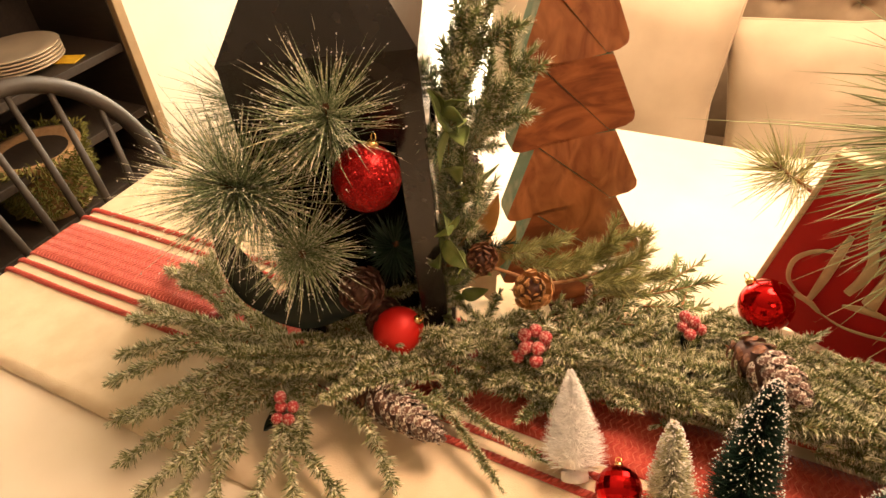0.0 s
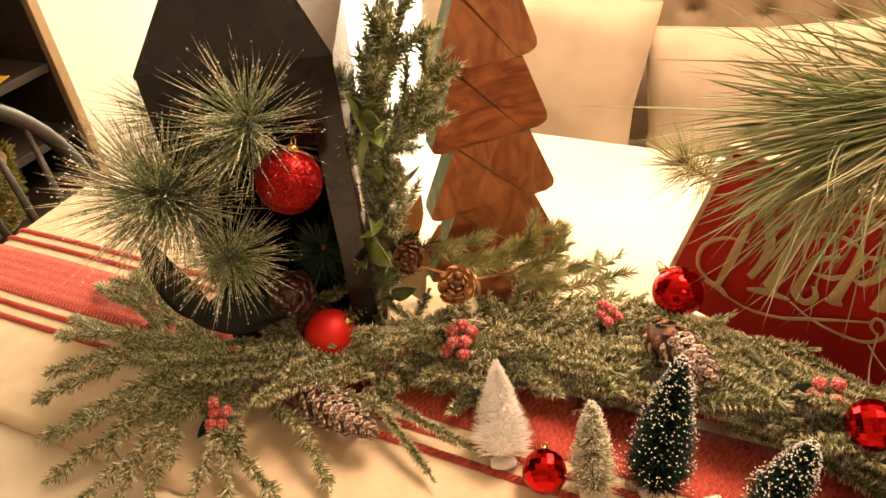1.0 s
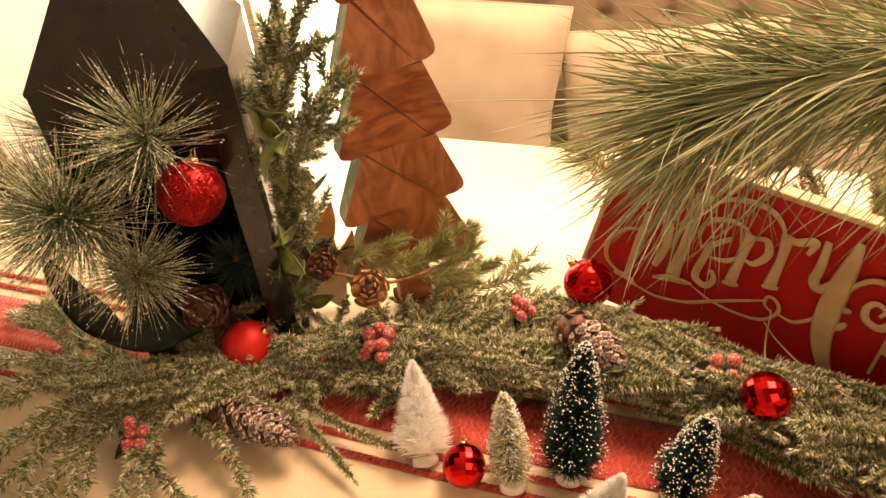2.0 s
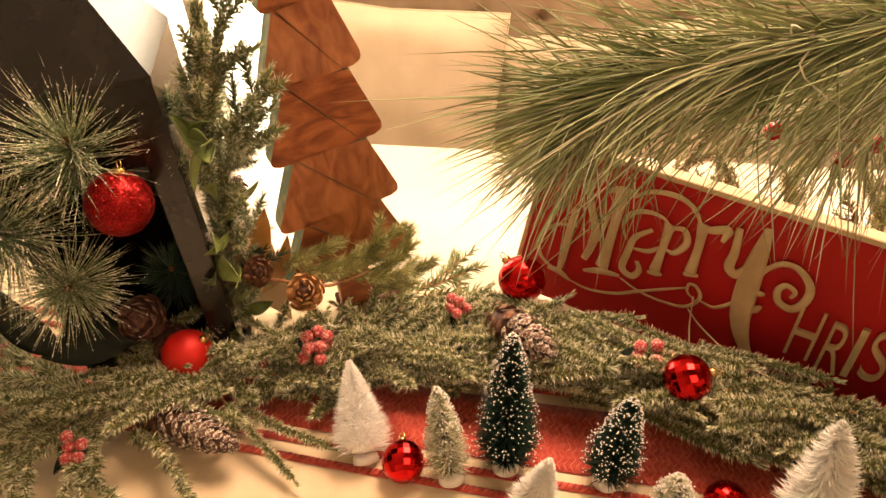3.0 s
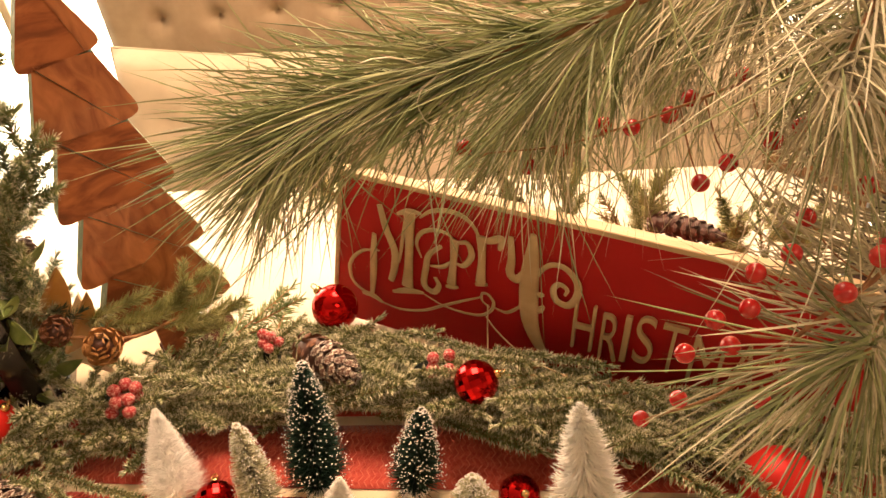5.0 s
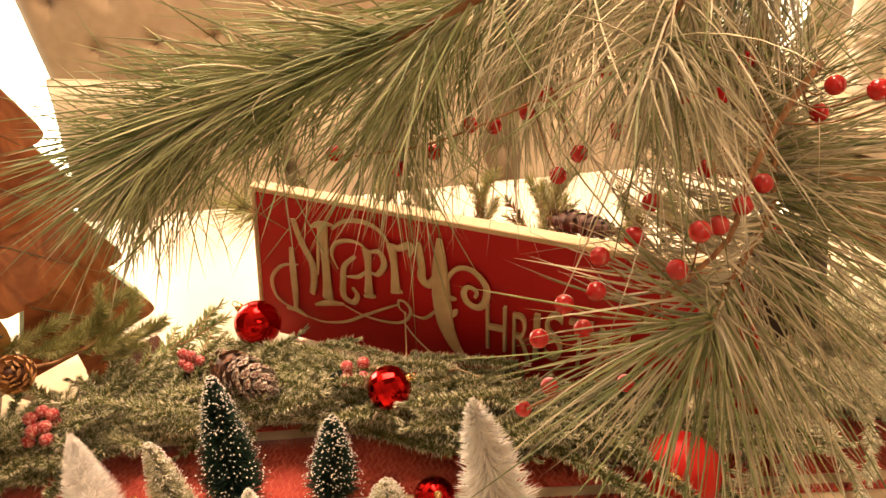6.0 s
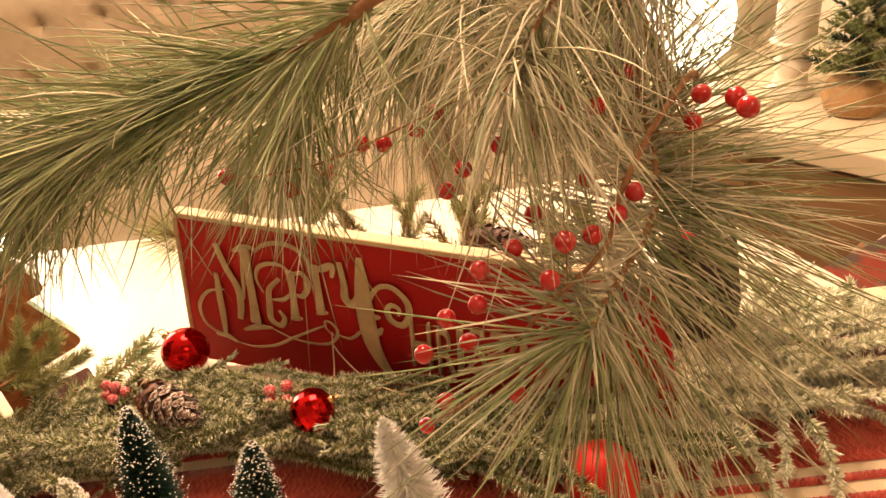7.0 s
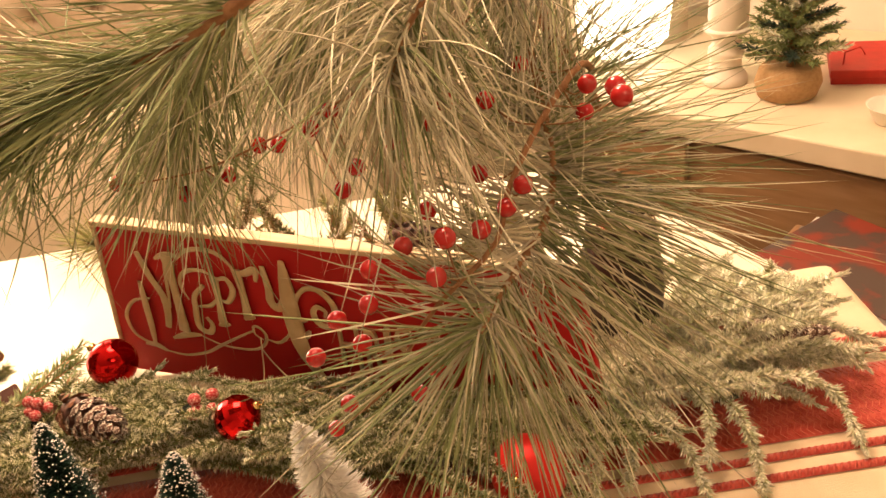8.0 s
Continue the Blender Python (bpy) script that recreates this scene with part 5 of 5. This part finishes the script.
hub_needles((0.689, 0.80, 1.233), (-0.6, -0.3, -0.15), 0.135, 260, 0.00075, GREYISH, 1.2, 0.3)
hub_needles((0.577, 0.75, 1.235), (-0.2, -0.2, -0.9), 0.12, 130, 0.00075, GREYISH, 1.0, 0.3)
B_LINE = pine_branch([NECK, (0.765, 0.88, 1.10), (0.72, 0.84, 1.185), (0.70, 0.80, 1.182), (0.70, 0.755, 1.142), (0.697, 0.72, 1.123), (0.686, 0.69, 1.106), (0.666, 0.665, 1.094), (0.642, 0.635, 1.084), (0.627, 0.61, 1.081)], 0.0042, 10, 0.10, 5, 0.0009, GREYISH, 0.2, 50, 0.5, 0.3)
combed(B_LINE, 0.36, 0.62, 210, 0.165, 0.00068, GREYISH, -55, 20, 16, 0.5, (0, 0, -0.05), 0.12)
combed(B_LINE, 0.52, 0.97, 250, 0.16, 0.0007, GREYISH, 5, 74, 15, 0.6, (0, 0, -0.12), 0.13)
combed(B_LINE, 0.42, 0.95, 170, 0.10, 0.0010, GREYISH, 185, 175, 26, 0.85, (0.0, 0.15, 0.32), 0.14)
combed(B_LINE, 0.86, 1.0, 100, 0.15, 0.0009, GREENISH, 72, 172, 14, 0.7, (0, 0, -0.1), 0.13)
combed(B_LINE, 0.28, 0.48, 110, 0.13, 0.0009, GREYISH, 150, 200, 25, 0.6, (0, 0, -0.1), 0.15)
E_LINE = pine_branch([NECK, (0.77, 0.885, 1.05), (0.73, 0.87, 1.12), (0.69, 0.86, 1.16)], 0.0028, 40, 0.11, 5, 0.0009, GREYISH, 0.4, 30, 0.4, 0.5)

# bare brown berry stem and its berries
stems = [along([(0.742, 0.78, 1.165), (0.722, 0.735, 1.188), (0.690, 0.70, 1.172), (0.66, 0.665, 1.145), (0.645, 0.645, 1.118), (0.60, 0.625, 1.09), (0.56, 0.63, 1.03), (0.515, 0.65, 0.98)], 24), along([(0.70, 0.80, 1.24), (0.63, 0.76, 1.21), (0.56, 0.74, 1.19), (0.47, 0.73, 1.165), (0.41, 0.72, 1.165)], 24)]
for line, r in zip(stems, (0.0026, 0.0014)):
    a = Acc()
    a.tube(line, [r * (1 - 0.6 * i / 23) for i in range(24)], 7)
    put("berry_stem", a.mesh("berry_stem", [M_TWIG], True), arrangement, None, "bare brown berry stem")
a = Acc()
br = 0.0063
a.lathe(round_profile(br), 16)
BERRY = a.mesh("berry", [M_BERRY], True)
spots = [(0.687, 0.768, 1.184), (0.719, 0.701, 1.188), (0.723, 0.637, 1.204), (0.728, 0.668, 1.197), (0.644, 0.692, 1.144), (0.656, 0.655, 1.137), (0.668, 0.66, 1.148), (0.721, 0.721, 1.161)]
spots += [(0.617, 0.604, 1.155), (0.59, 0.647, 1.127), (0.568, 0.637, 1.121), (0.527, 0.612, 1.081), (0.582, 0.625, 1.025), (0.532, 0.635, 1.017), (0.512, 0.655, 0.975), (0.591, 0.713, 1.167), (0.551, 0.719, 1.135), (0.656, 0.714, 1.184), (0.565, 0.711, 1.154), (0.63, 0.7, 1.193)]
spots += [(0.391, 0.748, 1.156), (0.436, 0.745, 1.14), (0.461, 0.774, 1.136), (0.6, 0.826, 1.165), (0.509, 0.755, 1.161)]
spots += [(0.608, 0.612, 1.125), (0.564, 0.625, 1.104), (0.544, 0.62, 1.1), (0.597, 0.62, 1.049), (0.638, 0.64, 1.134), (0.534, 0.755, 1.169), (0.549, 0.765, 1.176), (0.607, 0.68, 1.13), (0.491, 0.77, 1.157), (0.555, 0.62, 1.079), (0.615, 0.735, 1.165)]
for p in spots:
    put("berry", BERRY, arrangement, aim(p, (random.uniform(-1, 1), random.uniform(-1, 1), random.uniform(-1, 0.5))), "glossy red berry")
    near = min((q for line in stems for q in line), key=lambda q: (q - Vector(p)).length)
    a = Acc()
    m = (Vector(p) + near) / 2 + Vector((0, 0, -0.006))
    a.tube(along([near, m, p], 7), 0.0006, 5)
    put("berry_wire", a.mesh("berry_wire", [M_TWIG], True), arrangement)


# ---------------------------------------------------------------- upholstered bench with pillows
bench = thing("tufted_bench", pose(0, 0, 0), "beige velvet bench with a button tufted back against the wall", "bench")
BX0, BX1 = -0.62, 1.25
part("seat", box_bm(BX0, BX1, 1.5, 2.0, 0.2, 0.46, 0.04, 4), M_SOFA, bench, smooth=True)
part("plinth", box_bm(BX0 + 0.02, BX1 - 0.02, 1.55, 2.1, 0.0, 0.2), M_SHELF, bench)
buttons = []
for row in range(5):
    for col in range(14):
        buttons.append((BX0 + 0.07 + col * 0.15 + 0.075 * (row % 2), 0.55 + row * 0.125))
buttons = [b for b in buttons if b[0] < BX1 - 0.05]
a = Acc()
nx, nz = 150, 56
for i in range(nx):
    x = BX0 + (BX1 - BX0) * i / (nx - 1)
    for k in range(nz):
        z = 0.44 + 0.69 * k / (nz - 1)
        d = min((x - bx) ** 2 + (z - bz) ** 2 for bx, bz in buttons) ** 0.5
        crease = min(abs(((x - BX0 - 0.07) / 0.15 + (z - 0.55) / 0.25) % 1 - 0.5), abs(((x - BX0 - 0.07) / 0.15 - (z - 0.55) / 0.25) % 1 - 0.5))
        crease = 0.5 - crease
        y = 1.985 + 0.045 * math.exp(-(d / 0.02) ** 2) + 0.014 * math.exp(-(crease / 0.035) ** 2)
        if z > 1.08:
            y += 4 * (z - 1.08) ** 1.6
        if i in (0, nx - 1) or k == 0 or k == nz - 1:
            y = 2.09
        a.v.append((x, y, z))
for i in range(nx - 1):
    for k in range(nz - 1):
        q = i * nz + k
        a.f.append((q, q + nz, q + nz + 1, q + 1))
        a.s.append(0)
back = put("backrest", a.mesh("backrest", [M_SOFA], True), bench)
back.modifiers.new("thick", "SOLIDIFY").thickness = -0.02
part("back_frame", box_bm(BX0, BX1, 2.095, 2.16, 0.2, 1.12, 0.01), M_SOFA, bench)
a = Acc()
a.lathe([(0.0002, -0.004), (0.008, -0.002), (0.009, 0.001), (0.006, 0.004), (0.0002, 0.005)], 10)
BTN = a.mesh("button", [M_SOFA], True)
for bx, bz in buttons:
    put("button", BTN, bench, aim((bx, 2.024, bz), (0, -1, 0)))


def pillow(centre, width, height, thick, m, label):
    ob = thing("pillow", Matrix.Translation(centre) @ m, label, "pillow", "pillows on the bench")
    a = Acc()
    n = 26
    for side in (-1, 1):
        for i in range(n + 1):
            for k in range(n + 1):
                u, v = 2 * i / n - 1, 2 * k / n - 1
                f = max(0.0, (1 - u ** 4) * (1 - v ** 4)) ** 0.5
                sx = 1 - 0.07 * (1 - v * v) * 0 - 0.06 * (1 - abs(v)) * abs(u)
                sz = 1 - 0.06 * (1 - abs(u)) * abs(v)
                fold = noise.noise((u * 2.4, v * 2.4, side + centre[0] * 5)) * 0.012
                a.v.append((u * width / 2 * sx, side * (thick / 2 * f + 0.002) + fold * f, v * height / 2 * sz))
    m1 = (n + 1) ** 2
    for i in range(n):
        for k in range(n):
            q = i * (n + 1) + k
            a.f.append((q, q + n + 1, q + n + 2, q + 1))
            a.f.append((m1 + q + 1, m1 + q + n + 2, m1 + q + n + 1, m1 + q))
            a.s += [0, 0]
    put("cushion", a.mesh("cushion", [M_PILLOW], True), ob)
    c = Acc()
    ring = []
    for s in np.linspace(0, 4, 81)[:-1]:
        k, t = int(s), s - int(s)
        u, v = ((2 * t - 1, -1), (1, 2 * t - 1), (1 - 2 * t, 1), (-1, 1 - 2 * t))[k]
        sx, sz = 1 - 0.06 * (1 - abs(v)) * abs(u), 1 - 0.06 * (1 - abs(u)) * abs(v)
        ring.append((u * width / 2 * sx, 0, v * height / 2 * sz))
    ring.append(ring[0])
    c.tube(ring, 0.0035, 6)
    put("piping", c.mesh("piping", [M_PILLOW], True), ob)


pillow((-0.30, 1.81, 0.655), 0.56, 0.46, 0.16, Matrix.Rotation(radians(-12), 4, "X") @ Matrix.Rotation(radians(5), 4, "Y"), "plump cream cotton pillow leaning on the tufted bench")
pillow((0.225, 1.82, 0.605), 0.47, 0.44, 0.15, Matrix.Rotation(radians(-14), 4, "X") @ Matrix.Rotation(radians(-6), 4, "Y"), "cream cotton pillow leaning on the tufted bench")
pillow((0.76, 1.83, 0.61), 0.46, 0.42, 0.14, Matrix.Rotation(radians(-12), 4, "X") @ Matrix.Rotation(radians(3), 4, "Y"), "cream cotton pillow leaning on the tufted bench")

# ---------------------------------------------------------------- dark bookcase, its things and the chair
case = thing("bookcase", pose(XW, 0, 0), "black-brown open bookcase with worn tan front edges", "bookcase")
D1, Y0, Y1 = 0.35, -0.25, 1.49
for y in (Y0, Y1 - 0.03):
    part("side_panel", box_bm(0.004, D1, y, y + 0.03, -0.012, 1.75, 0.002), M_SHELF, case)
part("stile", box_bm(D1 - 0.004, D1 + 0.02, Y1 - 0.028, Y1, -0.012, 1.75, 0.002), M_SHELFEDGE, case, "worn tan front stile")
part("stile", box_bm(D1 - 0.004, D1 + 0.02, Y0, Y0 + 0.05, -0.012, 1.75, 0.002), M_SHELFEDGE, case, "worn tan front stile")
part("back_panel", box_bm(0.006, 0.014, Y0 + 0.03, Y1 - 0.03, 0.0, 1.75), M_SHELF, case)
for z in (0.05, 0.24, 0.405, 0.57, 0.75, 1.08, 1.42, 1.73):
    part("shelf", box_bm(0.014, D1 - 0.005, Y0 + 0.03, Y1 - 0.03, z - 0.022, z, 0.002), M_SHELF, case)
plates = thing("plate_stack", pose(XW + 0.2, 1.27, 0.7505), "stack of pale stoneware plates on the dark shelf", "plates")
for i in range(5):
    a = Acc()
    a.lathe([(0.05, 0), (0.06, 0.002), (0.105, 0.012), (0.108, 0.014), (0.104, 0.016), (0.058, 0.006), (0.0003, 0.005)], 32)
    put("plate", a.mesh("plate", [M_PLATE], True), plates, Matrix.Translation((0, 0, 0.0085 * i)))
card = part("price_card", box_bm(-0.035, 0.035, -0.025, 0.025, 0, 0.002), M_YELLOW, None, m=pose(XW + 0.29, 1.335, 0.7505, 0, 0, 20))
tagged(card, "small yellow card lying on the dark shelf", "card")
pot = thing("moss_pot", pose(XW + 0.25, 1.17, 0.4055) @ Matrix.Scale(1.75, 4), "brown clay pot overgrown with green moss on a shelf", "plant pot")
a = Acc()
a.lathe([(0.045, 0), (0.05, 0.004), (0.065, 0.085), (0.07, 0.09), (0.068, 0.1), (0.06, 0.1), (0.0003, 0.07)], 24)
put("pot", a.mesh("pot", [M_BURLAP], True), pot)
a = Acc()
random.seed(7)
for i in range(3600):
    an, h = random.random() * 6.2832, random.random()
    lump = 1 + 0.12 * noise.noise((math.cos(an) * 2, math.sin(an) * 2, h * 3))
    out = Vector((math.cos(an), math.sin(an), random.gauss(0.2, 0.5)))
    r = (0.052 + 0.022 * h) * lump
    a.needle((r * math.cos(an), r * math.sin(an), 0.012 + 0.095 * h), out + Vector((random.gauss(0, .4), random.gauss(0, .4), random.gauss(0, .4))), random.uniform(0.006, 0.015), 0.0014, segs=2)
put("moss", a.mesh("moss", [M_MOSS]), pot)["kind"] = "stuff"

chair = thing("windsor_chair", pose(-1.03, 0.925, 0), "black painted bow back Windsor chair at the table's end", "chair")
pts = []
for an in np.linspace(-0.25, math.pi + 0.25, 30):
    y, z = 0.245 * math.cos(an), 0.64 + 0.265 * math.sin(an)
    if math.sin(an) < 0:
        z = 0.64 + (math.sin(an) / math.sin(-0.25)) * -0.19
        y = 0.245 * (1 if y > 0 else -1) * (1 - 0.05 * abs(math.sin(an) / 0.247))
    pts.append((0.02 - 0.13 * (z - 0.45) / 0.5, y, z))
a = Acc()
a.tube(pts, 0.0165, 10)
put("bow", a.mesh("bow", [M_CHAIR], True), chair)
for i in range(6):
    f = (i - 2.5) / 3.1
    a = Acc()
    ztop = 0.64 + 0.265 * math.sqrt(max(0.05, 1 - (f * 0.95) ** 2))
    a.tube([(0.02, 0.16 * f, 0.44), (0.02 - 0.065 * (ztop - 0.45) / 0.5, 0.2 * f, (0.45 + ztop) / 2), (0.02 - 0.13 * (ztop - 0.45) / 0.5, 0.235 * f, ztop)], [0.0075, 0.0085, 0.006], 8)
    put("spindle", a.mesh("spindle", [M_CHAIR], True), chair)
part("seat", prism_bm(round_outline([(-0.02, -0.21, 0.1), (0.40, -0.23, 0.1), (0.40, 0.23, 0.1), (-0.02, 0.21, 0.1)]), 0.415, 0.45, 0.008), M_CHAIR, chair)
for x, y in ((0.06, -0.16), (0.06, 0.16), (0.33, -0.17), (0.33, 0.17)):
    a = Acc()
    a.tube([(x, y, 0.42), (x + (x - 0.2) * 0.15, y * 1.1, 0.22), (x + (x - 0.2) * 0.35, y * 1.25, -0.01)], [0.014, 0.018, 0.012], 10)
    put("leg", a.mesh("leg", [M_CHAIR], True), chair)

# ---------------------------------------------------------------- counter beyond the table, with its things
CX, CY, CAN, CZ = 1.062, 1.609, -48.3, 0.74
counter = thing("sideboard", pose(CX, CY, 0, 0, 0, CAN), "tan wooden sideboard with a pale top", "sideboard")
part("top", box_bm(-0.55, 1.3, -0.012, 0.56, CZ - 0.045, CZ, 0.004), M_COUNTER, counter, "pale top")
part("body", box_bm(-0.53, 1.28, 0.02, 0.55, 0.06, CZ - 0.046), M_COUNTERFRONT, counter)
part("plinth", box_bm(-0.51, 1.26, 0.05, 0.54, -0.012, 0.06), M_SHELF, counter)
for i in range(3):
    x0 = -0.5 + i * 0.6
    part("door", box_bm(x0, x0 + 0.56, 0.006, 0.019, 0.09, CZ - 0.06, 0.003), M_COUNTERFRONT, counter)
part("upstand", box_bm(-0.55, 1.3, 0.562, 0.6, -0.012, 1.45), M_WALL, counter, "cream back panel")
KM = pose(CX, CY, CZ, 0, 0, CAN)

candle = thing("candlestick", pose(1.229, 1.69, CZ), "white turned candlestick with a thick ivory candle", "candlestick")
a = Acc()
a.lathe([(0.044, 0.0), (0.046, 0.006), (0.042, 0.018), (0.034, 0.026), (0.03, 0.05), (0.036, 0.062), (0.036, 0.074), (0.028, 0.084), (0.03, 0.10), (0.046, 0.112), (0.048, 0.118), (0.0003, 0.119)], 24)
put("stick", a.mesh("stick", [M_WAX], True), candle, None, "white painted turned stick")
a = Acc()
a.lathe([(0.038, 0.119), (0.039, 0.121), (0.039, 0.235), (0.037, 0.24), (0.0003, 0.238)], 24)
put("candle", a.mesh("candle", [M_WAX], True), candle, None, "thick ivory candle")

mini = thing("potted_tree", pose(1.305, 1.575, CZ) @ Matrix.Diagonal((1.22, 1.22, 1.05, 1)), "small snow flecked fir tree in a burlap wrapped pot", "potted tree")
a = Acc()
a.lathe([(0.034, 0), (0.044, 0.004), (0.05, 0.03), (0.044, 0.055), (0.036, 0.06), (0.0003, 0.055)], 20)
put("burlap_pot", a.mesh("burlap_pot", [M_BURLAP], True), mini, None, "burlap wrapped pot")
a = Acc()
a.tube([(0, 0, 0.05), (0, 0, 0.27)], [0.005, 0.002], 6)
put("trunk", a.mesh("trunk", [M_TWIG], True), mini)
random.seed(9)
MINI = [sprig_mesh("mini_sprig", M_GREEN, 0.06, 0.013, 130, 0.0009, 0.9), sprig_mesh("mini_sprig", M_DARKGREEN, 0.06, 0.013, 130, 0.0009, 0.9), sprig_mesh("mini_sprig", M_HEAVYFROST, 0.06, 0.013, 110, 0.001, 0.9)]
for i in range(84):
    t = i / 83
    an = i * 2.4
    put("branch", MINI[i % 3 if i % 2 else 0], mini, aim((0, 0, 0.065 + 0.19 * t), (math.cos(an), math.sin(an), 0.25 + t), an) @ Matrix.Scale(1.35 - 0.8 * t, 4))
red = thing("red_box", pose(1.397, 1.585, CZ, 0, 0, -25), "flat red gift box on the sideboard", "box")
part("box_body", box_bm(0, 0.24, 0, 0.16, 0, 0.026, 0.002), M_REDBOX, red)
part("lid", box_bm(-0.003, 0.243, -0.003, 0.163, 0.014, 0.030, 0.002), M_REDBOX, red)
a = Acc()
a.tube([(0.02, 0.03, 0.030), (0.02, 0.03, 0.055), (0.045, 0.03, 0.065), (0.055, 0.03, 0.05)], 0.0016, 6)
put("ribbon_curl", a.mesh("ribbon_curl", [M_REDBOX], True), red)
dish = thing("ceramic_dish", pose(1.405, 1.395, CZ), "small cream scalloped ceramic dish on the sideboard", "dish")
a = Acc()
for k in range(1):
    a.lathe([(0.025, 0), (0.028, 0.004), (0.042, 0.03), (0.045, 0.033), (0.04, 0.031), (0.02, 0.008), (0.0003, 0.007)], 26)
put("bowl", a.mesh("bowl", [M_WAX], True), dish)
lampo = thing("table_lamp", pose(1.075, 1.90, CZ), "glowing white table lamp on the sideboard", "lamp")
a = Acc()
a.lathe([(0.055, 0), (0.057, 0.006), (0.02, 0.018), (0.014, 0.03), (0.0003, 0.032)], 22)
put("foot", a.mesh("foot", [M_WAX], True), lampo)
a = Acc()
a.lathe([(0.07, 0.03), (0.1, 0.06), (0.108, 0.13), (0.095, 0.2), (0.06, 0.235), (0.0003, 0.24)], 26)
put("shade", a.mesh("shade", [M_SHADE], True), lampo, None, "glowing white globe shade")

stool = thing("stool", pose(1.25, 1.14, 0, 0, 0, CAN), "brown wooden stool beside the sideboard", "stool")
part("seat", box_bm(-0.17, 0.17, -0.15, 0.13, 0.56, 0.59, 0.006), M_COUNTERFRONT, stool)
for x in (-0.14, 0.14):
    for y in (-0.12, 0.10):
        part("leg", box_bm(x - 0.016, x + 0.016, y - 0.016, y + 0.016, -0.012, 0.56, 0.003), M_COUNTERFRONT, stool)
random.seed(13)
for i, (mat, lab) in enumerate(((M_GREYPRINT, "grey printed magazine in a stack on the stool"), (M_PAPER, "white paper magazine in a stack on the stool"), (M_PRINT, "red and orange printed magazine on top of the stack"))):
    mag = thing("magazine", pose(1.25, 1.16, 0.5905 + 0.0125 * i, 0, 0, CAN + 4 - 10 * i), lab, "magazine", "magazines on the stool")
    part("pages", box_bm(-0.13, 0.13, -0.1, 0.1, 0, 0.011, 0.001, 1), M_PAPER, mag)
    part("cover", box_bm(-0.131, 0.127, -0.101, 0.101, 0.0112, 0.0122), mat, mag)

# ---------------------------------------------------------------- floor boards
for i in range(28):
    y0 = YS + i * (YN - YS) / 28
    for x0, x1 in ((XW, -0.3 + 0.5 * (i % 3)), (-0.3 + 0.5 * (i % 3), XE)):
        part("plank", box_bm(x0 + 0.0015, x1 - 0.0015, y0 + 0.0015, y0 + (YN - YS) / 28 - 0.0015, -0.012, 0.0 - 0.0005), M_FLOOR, floor)
